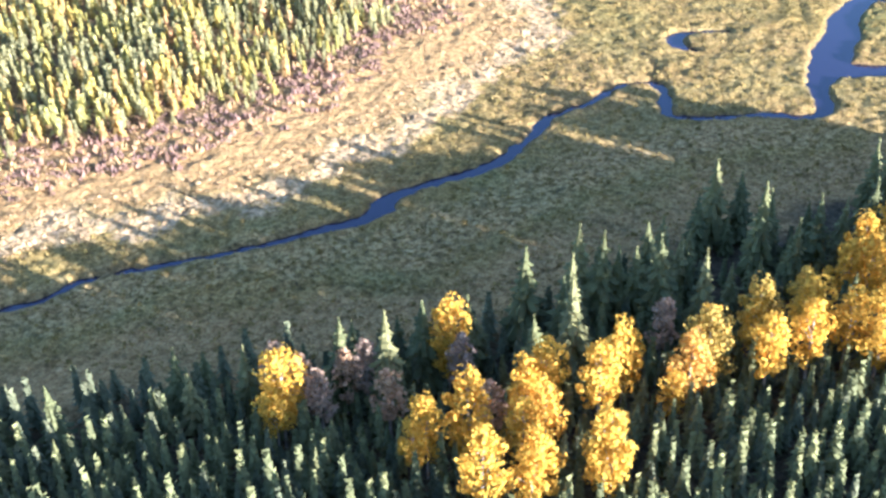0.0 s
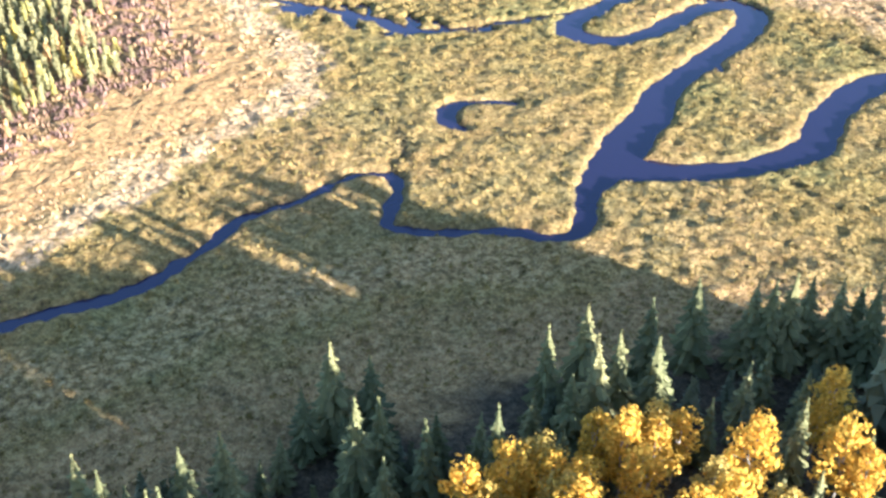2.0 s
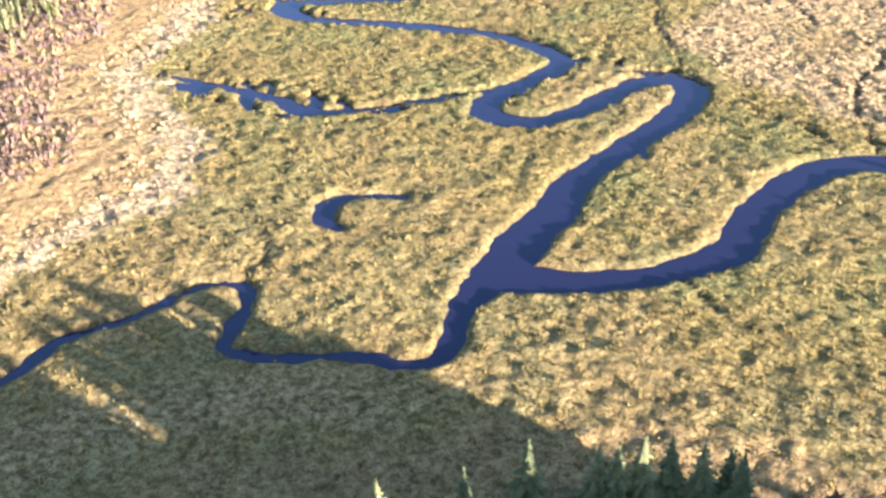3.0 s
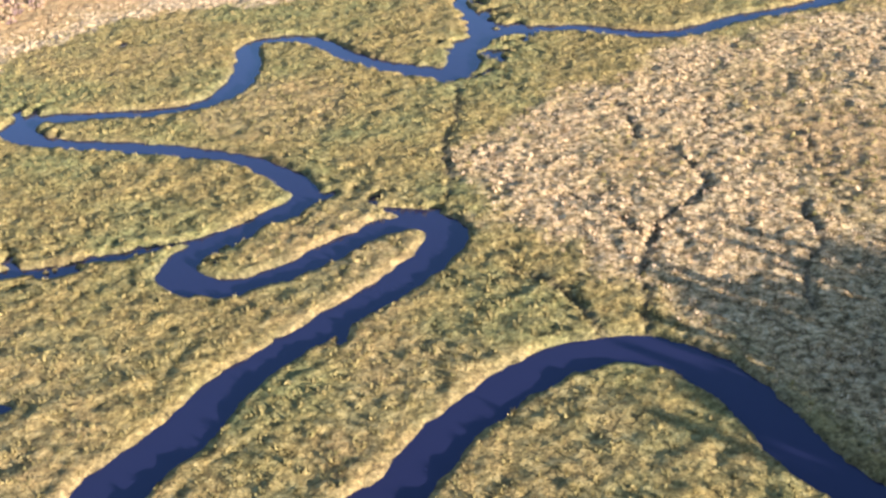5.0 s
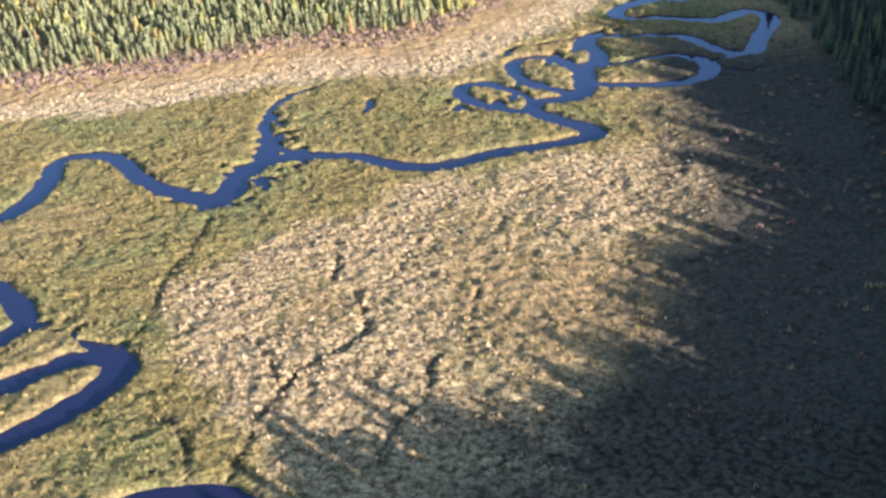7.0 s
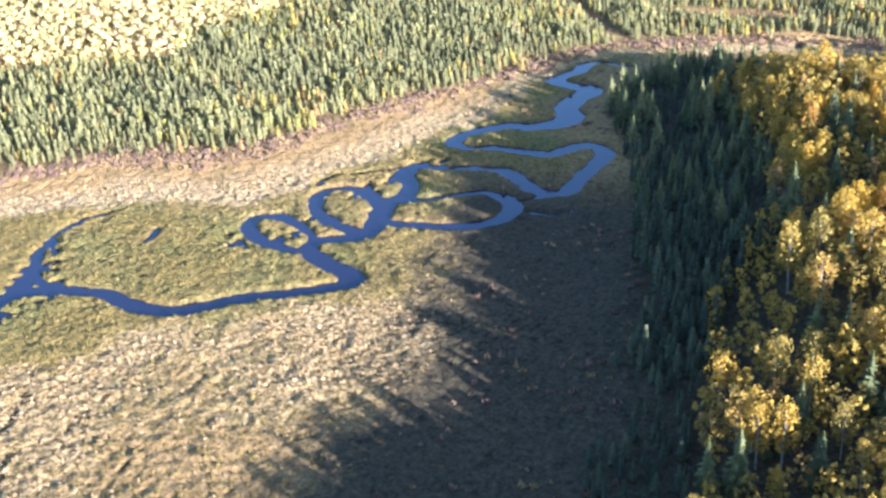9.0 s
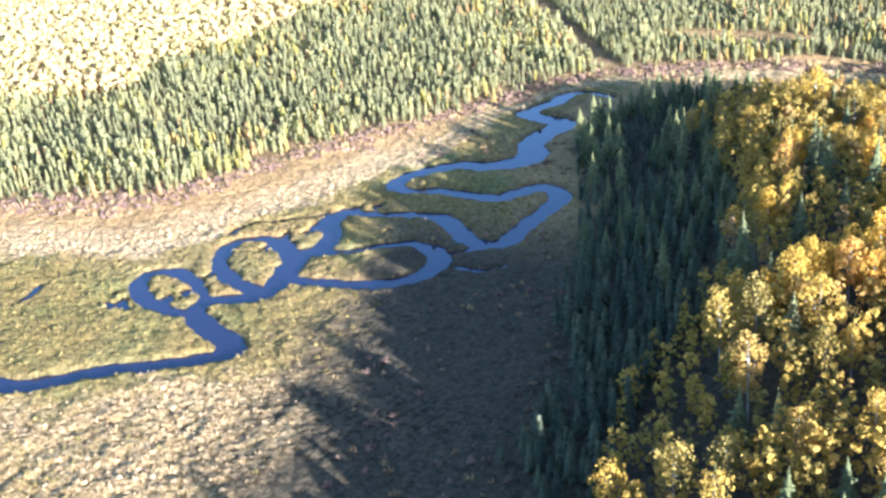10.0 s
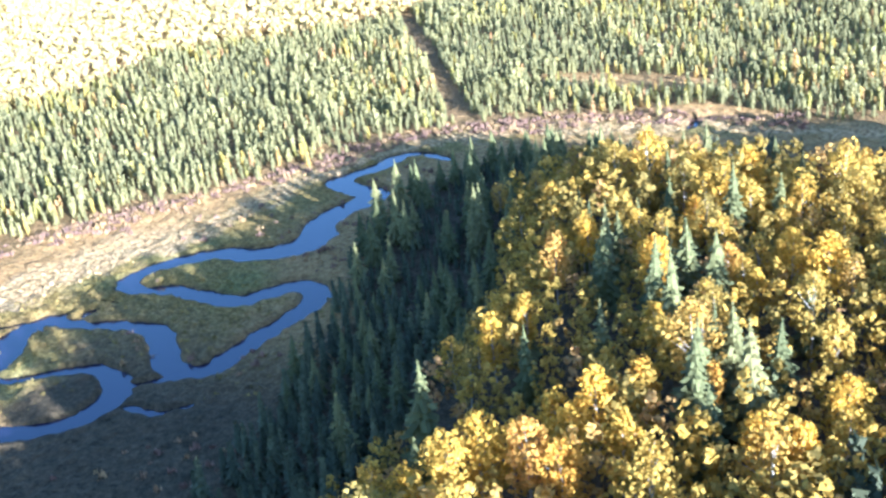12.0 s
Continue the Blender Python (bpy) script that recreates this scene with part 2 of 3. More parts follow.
LOOP_SOUTH = [(64.1, 240.6, 2.6), (61.1, 240.0, 2.4), (57.0, 240.8, 2.3), (53.1, 243.0, 2.3), (50.9, 246.3, 2.4), (51.6, 248.7, 2.4), (54.6, 249.3, 2.4), (58.5, 247.5, 1.6), (61.6, 245.2, 1.2), (63.0, 243.1, 1.8)]
LOOP_NORTH = [(69.3, 248.5, 2.4), (66.1, 248.5, 2.4), (62.5, 249.8, 2.4), (58.5, 252.8, 2.2), (55.9, 257.1, 2.2), (56.4, 260.5, 2.2), (58.8, 261.8, 2.4), (62.4, 261.2, 2.6), (66.8, 257.2, 2.8)]
LOOP_LINK = [(67.1, 259.7, 2.6), (72.3, 261.6, 1.8), (75.6, 264.2, 2.0), (79.1, 266.5, 2.2), (82.6, 265.7, 2.8), (85.5, 263.1, 3.0), (85.9, 259.7, 3.0), (84.2, 256.3, 2.8), (80.3, 253.9, 2.8), (75.4, 252.9, 2.4), (70.9, 252.2, 2.2), (68.6, 252.1, 2.4)]
SHALLOWS = [(53.5, 262.1, 0.8), (54.6, 266.0, 0.9), (58.2, 268.1, 0.8), (61.2, 270.4, 1.0), (62.7, 272.1, 1.2)]
SIDE_ARM = [(85.0, 263.9, 1.4), (86.8, 266.2, 1.2), (88.1, 267.4, 1.4)]
SEEP_ARM = [(88.4, 261.9, 0.8), (91.7, 261.6, 1.0), (94.1, 264.0, 0.9)]
RIVER_EAST = [(26.8, 129.2, 4.7), (32.8, 129.5, 3.4), (38.3, 131.3, 3.1), (41.8, 133.6, 3.4), (45.0, 136.5, 3.8), (46.6, 140.8, 3.8), (47.9, 144.9, 3.6), (50.3, 149.3, 3.6), (53.4, 152.8, 3.5), (57.0, 154.8, 3.5), (61.0, 154.7, 3.6), (64.3, 152.8, 3.7), (67.1, 150.0, 3.7), (69.9, 145.9, 3.7), (73.9, 141.9, 3.4), (79.9, 140.3, 2.9)]
BROOK = [(25.4, 127.7, 3.5), (24.2, 123.7, 2.0), (24.6, 119.7, 1.8), (24.0, 117.1, 1.3), (21.7, 116.1, 1.2), (18.1, 116.4, 1.3), (13.8, 115.4, 1.1), (9.9, 114.8, 1.2), (7.7, 115.3, 1.3), (7.2, 117.7, 1.2), (7.2, 121.0, 1.1), (6.3, 123.3, 1.0), (4.4, 123.7, 0.9), (1.8, 122.1, 0.9), (-0.3, 118.7, 0.9), (-3.5, 115.6, 1.0), (-5.6, 113.2, 1.1), (-6.6, 109.8, 1.2), (-8.4, 105.7, 1.5), (-9.8, 103.1, 1.6), (-13.3, 99.5, 1.6), (-16.9, 97.1, 1.6), (-19.6, 94.6, 2.3), (-19.9, 92.1, 2.0), (-22.0, 90.0, 1.6), (-25.8, 87.6, 1.3), (-30.0, 84.9, 1.1), (-36.3, 81.6, 0.9), (-43.0, 78.4, 0.8), (-45.8, 75.0, 0.9), (-50.7, 71.7, 0.9), (-59.6, 67.9, 0.9)]
POND = [(15.5, 140.4, 0.6), (11.1, 139.7, 1.1), (9.0, 137.5, 2.2), (9.3, 135.2, 2.1), (11.1, 133.8, 1.0)]
OXBOW = [(18.9, 164.9, 0.5), (11.9, 161.0, 0.7), (5.1, 157.1, 1.3), (0.3, 156.3, 2.2), (-3.4, 158.6, 2.0), (-10.8, 160.6, 1.2), (-17.1, 162.3, 0.9)]
OLD_LOOP = [(32.4, 217.5, 3.0), (31.6, 220.5, 3.0), (30.3, 223.3, 2.2), (27.6, 228.2, 1.2), (25.7, 233.1, 1.1), (25.6, 237.6, 1.2), (26.7, 241.2, 1.0), (29.3, 244.0, 0.6)]
SEEPS = [[(-8, 184, 5), (-14, 186, 7), (-17, 181, 5), (-13, 190, 4)], [(13, 162, 5), (5, 157.5, 8), (-3, 158.5, 9), (-11, 160.5, 8), (-17, 162.5, 6)], [(31, 215, 8), (33, 222, 9), (28, 229, 5), (26, 240, 3)], [(38, 220, 4), (33, 205, 6), (24, 206, 5)], [(20, 164, 5), (29, 175, 4), (38.5, 172, 5)], [(50, 241, 4), (57, 238, 4), (60, 252, 5), (63, 266, 5), (69, 279, 4)]]
HEAD_POND = [(113.4, 353.6, 1.0), (113.0, 358.6, 1.5), (117.8, 359.9, 1.8), (121, 359, 0.8)]
SIDE_POOL = [(39.7, 234.7, 0.5), (39.7, 237.5, 1.0), (38.9, 240.0, 0.8)]
DITCHES = [
    [(33.6, 201.0, 0.32), (35.5, 193.5, 0.32), (35.6, 188.8, 0.32), (36.6, 183.7, 0.32), (38.1, 180.2, 0.32), (39.0, 174.9, 0.32)],
    [(57.9, 188.4, 0.34), (60.5, 184.4, 0.34), (61.8, 181.4, 0.34), (60.5, 177.5, 0.34), (58.5, 174.0, 0.34), (58.0, 170.6, 0.34), (57.8, 167.9, 0.34), (57.5, 165.2, 0.34), (58.4, 162.1, 0.34), (59.0, 156.9, 0.34)],
    [(70.5, 192.5, 0.30), (71.4, 186.9, 0.30), (72.7, 182.0, 0.30)],
    [(71.1, 180.1, 0.32), (70.3, 177.4, 0.32), (71.7, 172.2, 0.32), (70.6, 169.4, 0.32), (70.3, 166.0, 0.32), (70.7, 162.2, 0.32)],
    [(51.8, 176.9, 0.30), (55.0, 173.7, 0.30), (56.8, 171.3, 0.30), (58.1, 170.5, 0.30)],
    [(47.6, 164.0, 0.45), (50.8, 162.6, 0.45), (53.4, 160.0, 0.45), (56.3, 155.4, 0.45)],
    [(60.3, 197.7, 0.28), (60.9, 193.3, 0.28), (60.6, 191.4, 0.28)],
    [(51.5, 198.4, 0.28), (53.9, 193.0, 0.28), (54.4, 190.0, 0.28)],
    [(48.2, 177.1, 0.26), (51.3, 177.3, 0.26), (54.6, 179.7, 0.26)],
    [(78.1, 162.6, 0.34), (83.1, 167.7, 0.34)],
    [(1.8, 135.9, 0.28), (5.9, 129.8, 0.28), (6.1, 124.3, 0.28)],
    [(41.5, 131.2, 0.28), (44.6, 127.1, 0.28), (47.3, 125.1, 0.28)],
]
FAR_SHORE = [(-136.1, 23.3), (-71.4, 65.3), (-54.5, 79.2), (-45.9, 86.3), (-35.8, 91.5), (-28.0, 98.3), (-21.3, 107.6), (-13.8, 121.4), (-8.3, 134.8), (-7.7, 143.1), (-12.5, 151.1), (-21.0, 161.0), (-21.0, 173.8), (-22.8, 185.6), (-25.8, 201.9), (-21.9, 215.4), (-10.8, 223.3), (9.4, 234.3), (23.6, 246.3), (36.4, 251.2), (46.6, 252.4), (50.8, 263.1), (57.3, 275.3), (61, 287), (64.5, 297), (66.5, 308), (67.5, 320), (70, 328), (74.5, 336), (82, 343.5), (95, 349), (110, 353.5), (135, 355), (200, 356), (429, 357)]
NEAR_WOOD = [(-162, 11.7), (-64.8, 49.1), (-43.5, 56.4), (-32.3, 62.7), (-22.7, 67.1), (-15.2, 69.2), (-5.1, 74.6), (8.2, 87.6), (16.6, 93.9), (30.5, 100.5), (37, 104.5), (45, 103.5), (55, 99), (74, 89), (97, 80), (120, 78), (137, 88), (140, 106), (122, 119), (104, 128.5), (97, 136), (98.5, 145), (103, 152), (109, 163), (113.5, 178), (115.5, 198), (114.5, 216), (111.5, 234), (108.5, 247), (103.5, 265), (94.5, 292), (88, 302.1), (87, 313.9), (89.9, 328.8), (100.9, 337.2), (123, 342.5), (163.8, 344.1), (429.1, 338.6)]
MEADOW = [(74, 138), (67, 153), (57, 163), (46, 171), (39.5, 181), (41, 193), (49.5, 203), (57, 214), (70, 226), (80, 236), (90, 262)]


def lattice(ix, iy, seed):
    h = (ix.astype(np.int64) * 374761393 + iy.astype(np.int64) * 668265263 + seed * 1442695041) & 0x7FFFFFFF
    h = ((h ^ (h >> 13)) * 1274126177) & 0x7FFFFFFF
    return ((h ^ (h >> 16)) & 0xFFFF) / 65535.0


def soft_noise(x, y, size, seed=0):
    """Smooth noise from 0 to 1 with lumps of that size in metres."""
    u, v = np.asarray(x, float) / size, np.asarray(y, float) / size
    iu, iv = np.floor(u), np.floor(v)
    fu, fv = u - iu, v - iv
    fu, fv = fu * fu * (3 - 2 * fu), fv * fv * (3 - 2 * fv)
    a, b = lattice(iu, iv, seed), lattice(iu + 1, iv, seed)
    c, d = lattice(iu, iv + 1, seed), lattice(iu + 1, iv + 1, seed)
    return (a * (1 - fu) + b * fu) * (1 - fv) + (c * (1 - fu) + d * fu) * fv


def step(a, b, v):
    u = np.clip((np.asarray(v, float) - a) / (b - a), 0, 1)
    return u * u * (3 - 2 * u)


def flow(points, spacing=0.3):
    """A smooth course through the points of a plan, at even steps."""
    p = np.array(points, float)
    p = np.vstack([2 * p[0] - p[1], p, 2 * p[-1] - p[-2]])
    out = []
    for k in range(1, len(p) - 2):
        n = max(2, int(np.hypot(*(p[k + 1] - p[k])[:2]) / spacing))
        t = np.linspace(0, 1, n, endpoint=False)[:, None]
        out.append(0.5 * (2 * p[k] + (p[k + 1] - p[k - 1]) * t + (2 * p[k - 1] - 5 * p[k] + 4 * p[k + 1] - p[k + 2]) * t**2
                          + (3 * p[k] - p[k - 1] - 3 * p[k + 1] + p[k + 2]) * t**3))
    return np.vstack(out + [p[-2:-1]])


STREAMS = np.vstack([flow(s) for s in (RIVER_LOW, RIVER_WEST, RIVER_NORTH, RIVER_HEAD, LOOP_SOUTH, LOOP_NORTH, LOOP_LINK, SHALLOWS, SIDE_ARM, SEEP_ARM, RIVER_EAST, BROOK, POND, OXBOW, OLD_LOOP, SIDE_POOL, HEAD_POND)])
CRACKS = np.vstack([flow(s) for s in DITCHES])
FAR_LINE, NEAR_LINE, MEADOW_LINE = (flow(s, 4.0)[:, :2] for s in (FAR_SHORE, NEAR_WOOD, MEADOW))
CELL = 5.0


def in_cells(course):
    cells = {}
    for sx, sy, sw in course:
        cells.setdefault((int(sx // CELL), int(sy // CELL)), []).append((sx, sy, sw))
    return {k: np.array(v) for k, v in cells.items()}


STREAM_CELLS, CRACK_CELLS = in_cells(STREAMS), in_cells(CRACKS)
SEEP_CELLS = in_cells(np.vstack([flow(s, 0.8) for s in SEEPS]))


def to_water(x, y, stream_cells=STREAM_CELLS):
    """Metres from the nearest stream's bank, below zero in the water."""
    x, y = np.asarray(x, float).ravel(), np.asarray(y, float).ravel()
    out = np.full(len(x), 5.0)
    cx, cy = (x // CELL).astype(int), (y // CELL).astype(int)
    order = np.lexsort((cy, cx))
    keys = np.stack([cx[order], cy[order]], 1)
    cuts = np.flatnonzero(np.any(np.diff(keys, axis=0) != 0, axis=1)) + 1
    for run in np.split(order, cuts):
        kx, ky = cx[run[0]], cy[run[0]]
        near = [stream_cells[k] for k in ((kx + i, ky + j) for i in (-1, 0, 1) for j in (-1, 0, 1)) if k in stream_cells]
        if near:
            s = np.vstack(near)
            d = np.hypot(x[run, None] - s[:, 0], y[run, None] - s[:, 1]) - s[:, 2] / 2
            out[run] = np.minimum(d.min(1), 5.0)
    return out


def side(x, y, line):
    """Metres to the left of a line that runs up the plan (below zero: to its right)."""
    x, y = np.asarray(x, float).ravel(), np.asarray(y, float).ravel()
    best, sign = np.full(len(x), 1e9), np.ones(len(x))
    for (ax, ay), (bx, by) in zip(line[:-1], line[1:]):
        ux, uy = bx - ax, by - ay
        t = np.clip(((x - ax) * ux + (y - ay) * uy) / (ux * ux + uy * uy), 0, 1)
        d = np.hypot(x - ax - t * ux, y - ay - t * uy)
        near = d < best
        best = np.where(near, d, best)
        sign = np.where(near, np.where(ux * (y - ay) - uy * (x - ax) >= 0, 1.0, -1.0), sign)
    return best * sign


def plan(x, y):
    """Far-shore distance, near-wood distance and bank distance of places."""
    return side(x, y, FAR_LINE), -side(x, y, NEAR_LINE), to_water(x, y)


def hill_edge(y):
    """Where the golden hillside ends towards the stream."""
    return np.interp(y, (285, 292, 299, 308, 345, 373, 386, 396, 425, 480), (-48, -34, -19, -8, -6, -4, 8, 22, 34, 55))


def margin(y):
    """How far behind the far shore the trees begin: the open strip narrows towards the stream's head."""
    return 16 - 12 * step(292, 325, y)


def straw_at(x, y):
    """How much of a place is the straw-coloured meadow, and how much its dry, browner end."""
    into = -side(x, y, MEADOW_LINE) + 9 * (soft_noise(x, y, 8, 5) - 0.5) + 5 * (soft_noise(x, y, 2.6, 6) - 0.5)
    within = step(146, 156, y + 0.25 * x - 12) * step(238, 226, y)
    brown = step(11, 24, into + 16 * (soft_noise(x, y, 13, 9) - 0.5)) * step(168, 188, y)
    return step(-3.5, 5, into) * within * (1 - 0.92 * brown), brown * within


def height(x, y, parts=None):
    """The lie of the land, with water level at 0."""
    x, y = np.asarray(x, float).ravel(), np.asarray(y, float).ravel()
    far, near, bank = plan(x, y) if parts is None else parts
    hill = 4.6 + 0.9 * step(118, 130, y) - 1.9 * step(150, 165, y) + 4.2 * step(204, 238, y) - 4.6 * step(268, 308, y)
    lump = 0.34 * (soft_noise(x, y, 0.8, 1) - 0.4) + 0.16 * (soft_noise(x, y, 2.1, 2) - 0.45) + 0.2 * (soft_noise(x, y, 7, 3) - 0.5)
    land = 0.3 + lump
    # Past 38 m an unseen rise is added, to shade the hill wood.
    land += 0.8 * step(0, 18, far) + np.maximum(far - 20, 0) * 0.035 + 0.4 * step(-7, 1, near) + hill * step(0, 34, near) + np.clip(near - 38, 0, 60) * (0.01 + 0.04 * step(232, 258, y) * step(300, 275, y))
    ragged = bank + 0.6 * (soft_noise(x, y, 1.3, 7) - 0.5) + 0.25 * (soft_noise(x, y, 0.6, 8) - 0.5)
    crack = to_water(x, y, CRACK_CELLS) + 0.5 * (soft_noise(x, y, 0.9, 63) - 0.5)
    land = land - 0.4 * step(0.22, -0.12, crack)
    pools = step(0.86, 0.92, soft_noise(x, y, 6, 61) * 0.6 + soft_noise(x, y, 1.6, 62) * 0.4) * step(-2, -6, far) * step(-34, -44, near)
    seep = soft_noise(x, y, 1.2, 64) * 0.6 + soft_noise(x, y, 3.2, 65) * 0.4
    pools = np.maximum(pools, step(0.52, 0.57, seep) * step(0.2, -1.0, to_water(x, y, SEEP_CELLS)))
    ragged = ragged - pools * (ragged + 0.3) * (ragged > 0)
    return np.maximum(np.minimum(np.maximum(land * step(0.0, 0.32, ragged) + 0.05, 0.05), 1.6 * ragged), -0.7)


# ---- the ground, one sheet to the horizon, and the water in its channels ----
def ticks(lo, hi, fine, reach):
    mid = np.arange(lo, hi + fine / 2, fine)
    out, grow, at = [], fine, hi
    while at < reach:
        grow *= 1.3
        at += grow
        out.append(at - hi)
    out = np.array(out)
    return np.concatenate([(lo - out)[::-1], mid, hi + out])


def sheet_mesh(name, gx, gy, z):
    nx, ny = len(gx), len(gy)
    xx, yy = np.meshgrid(gx, gy)
    me = bpy.data.meshes.new(name)
    co = np.stack([xx.ravel(), yy.ravel(), z], 1)
    k = (np.arange(ny - 1)[:, None] * nx + np.arange(nx - 1)).ravel()
    faces = np.stack([k, k + 1, k + nx + 1, k + nx], 1)
    me.vertices.add(len(co))
    me.vertices.foreach_set("co", co.ravel())
    me.loops.add(faces.size)
    me.loops.foreach_set("vertex_index", faces.ravel().astype(np.int32))
    me.polygons.add(len(faces))
    me.polygons.foreach_set("loop_start", np.arange(0, faces.size, 4, dtype=np.int32))
    me.update(calc_edges=True)
    me.validate()
    return me


def wood_shade_at(x, y, near):
    """How much brown ground is darkened, as painted shade, at the near wood's foot."""
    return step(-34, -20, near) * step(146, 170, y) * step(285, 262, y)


def build_ground():
    gx, gy = ticks(-62, 124, 0.45, 4200), ticks(58, 364, 0.45, 4200)
    xx, yy = (a.ravel() for a in np.meshgrid(gx, gy))
    parts = plan(xx, yy)
    far, near, bank = parts
    me = sheet_mesh("ground", gx, gy, height(xx, yy, parts))
    wob = 4 * (soft_noise(xx, yy, 5, 11) - 0.5) + 3 * (soft_noise(xx, yy, 1.7, 12) - 0.5)
    straw, dry = straw_at(xx, yy)
    open_land = step(1, -3, near)
    shore = step(-2.8, -1.0, far + 1.2 * wob) * step(3.8, 1.2, far + 1.2 * wob) * (0.55 + 0.45 * soft_noise(xx, yy, 1.2, 15))
    reeds = 0.4 * step(-22, -18, near + wob) * step(-11, -15, near + wob) * step(120, 110, yy)
    r = np.clip(np.maximum.reduce([shore, straw, reeds]) * open_land, 0, 1)
    g = np.clip(np.maximum.reduce([step(1, 5, far + wob), dry, 0.85 * step(-14, -6, near + wob), 0.5 * soft_noise(xx, yy, 12, 14) * step(0.4, 0.6, soft_noise(xx, yy, 16, 13))]), 0, 1)
    b = np.clip(np.maximum(step(-2, 3, far - margin(yy) + wob), step(-2, 3, near + wob)), 0, 1)
    # The near wood's shade is deepened by colour in the ground cover.
    wood_shade = wood_shade_at(xx, yy, near + 2 * wob)
    g, b = np.maximum(g, wood_shade), np.maximum(b, wood_shade)
    glade = (((xx - 115) / 10) ** 2 + ((yy - 359.8) / 3.4) ** 2 < 1) | (((xx - 99) / 20) ** 2 + ((yy - 372.5) / 4.5) ** 2 < 1)
    hillside = (yy > 285) & (xx < hill_edge(yy))
    # The far forest floor is paled as well, in place of haze.
    b = np.where(glade | hillside, 0.0, np.where(far > margin(yy), 0.45 * b, b))
    r = np.where(hillside, 0.7, r)
    # Bank rims are darkened to hold down the sun's bright stripe on them.
    b = np.maximum(b, 0.4 * step(0.7, 0.1, bank))
    b = np.maximum(b, 0.7 * step(0.2, 0.0, to_water(xx, yy, CRACK_CELLS)))
    bleach = 0.55 * step(-4, -1, far + wob) * step(9, 4, far + wob) * step(215, 235, yy) * step(312, 290, yy) * (0.4 + 0.6 * soft_noise(xx, yy, 4, 16))
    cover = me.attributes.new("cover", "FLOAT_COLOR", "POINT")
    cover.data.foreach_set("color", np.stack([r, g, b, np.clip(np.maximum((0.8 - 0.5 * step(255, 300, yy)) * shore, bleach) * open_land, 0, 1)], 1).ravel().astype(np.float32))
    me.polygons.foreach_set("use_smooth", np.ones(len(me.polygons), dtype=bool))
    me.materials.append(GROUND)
    tagged(new("ground", me), "marsh ground of sedge, straw and dry grass", "ground", kind="structure")


build_ground()
wx, wy = np.linspace(-75, 130, 13), np.linspace(50, 372, 21)
water_mesh = sheet_mesh("water", wx, wy, np.zeros(13 * 21))
water_mesh.materials.append(WATER)
tagged(new("water", water_mesh), "still blue water of a winding stream", "water", kind="structure")


# ---- plants ----
def part(name, verts, faces, mat, parent=None, label="", tint=None):
    """One mesh object from vertices and faces, under a parent if one is given."""
    me = bpy.data.meshes.new(name)
    me.from_pydata([tuple(v) for v in verts], [], [tuple(f) for f in faces])
    me.materials.append(mat)
    if tint is not None:
        a = me.attributes.new("tint", "FLOAT", "POINT")
        a.data.foreach_set("value", np.asarray(tint, np.float32))
    ob = new(name, me)
    if parent:
        ob.parent = parent
    if label:
        ob["label"] = label
    return ob


def tube(path, radii, sides=6):
    """A tapered limb along a path."""
    verts, faces = [], []
    for (px, py, pz), r in zip(path, radii):
        verts += [(px + r * math.cos(a), py + r * math.sin(a), pz) for a in (2 * math.pi * k / sides for k in range(sides))]
    for n in range(len(path) - 1):
        for k in range(sides):
            a, b = n * sides + k, n * sides + (k + 1) % sides
            faces.append((a, b, b + sides, a + sides))
    return verts, faces


def heart(rng, h, radius, sides, rings=((0.04, 0.8), (0.35, 0.85), (0.7, 0.5))):
    """The dense inside of a crown: a ragged spindle that the boughs stand out from."""
    verts, faces = [], []
    for f, w in rings:
        for k in range(sides):
            r, a = radius * w * rng.uniform(0.7, 1.2), 6.283 * (k + rng.uniform(-0.2, 0.2)) / sides
            verts.append((r * math.cos(a), r * math.sin(a), h * (f + rng.uniform(-0.05, 0.05))))
    verts.append((0, 0, h * 0.98))
    for k in range(sides):
        q = (k + 1) % sides
        for n in (0, sides):
            faces += [(n + k, n + q, n + sides + q), (n + k, n + sides + q, n + sides + k)]
        faces.append((2 * sides + k, 2 * sides + q, 3 * sides))
    return verts, faces


def spruce_boughs(rng, h, radius, whorls, per):
    """Whorls of ragged boughs on a broad spire, narrower towards the tip."""
    verts, faces = heart(rng, h, radius * 0.42, 7)
    for n in range(whorls):
        f = n / (whorls - 1)
        z = h * (0.06 + 0.9 * f ** 0.95)
        r0 = radius * (1 - f ** 1.2) * (0.75 + 0.25 * float(step(0, 0.15, f))) + 0.1
        count = max(5, round(per * (1 - 0.45 * f)))
        turn = rng.uniform(0, 6.28)
        for k in range(count):
            a = turn + 6.283 * k / count + rng.uniform(-0.25, 0.25)
            r = r0 * rng.uniform(0.55, 1.15)
            droop, w = r * rng.uniform(0.15, 0.5), 0.15 * r + 0.09
            ca, sa, zz = math.cos(a), math.sin(a), z + rng.uniform(-0.2, 0.2)
            b = len(verts)
            for d, o, dz in ((0.02, 0, 0.18), (0.5, 1.0, -0.4), (0.5, -1.0, -0.4), (1.0, 0, -0.8), (0.78, 0.9, -1.0), (0.78, -0.9, -1.0), (0.55, 0, 0.0), (0.6, 0, -1.5)):
                verts.append((ca * r * d - sa * o * w, sa * r * d + ca * o * w, zz + dz * droop if d > 0.1 else zz + 0.14))
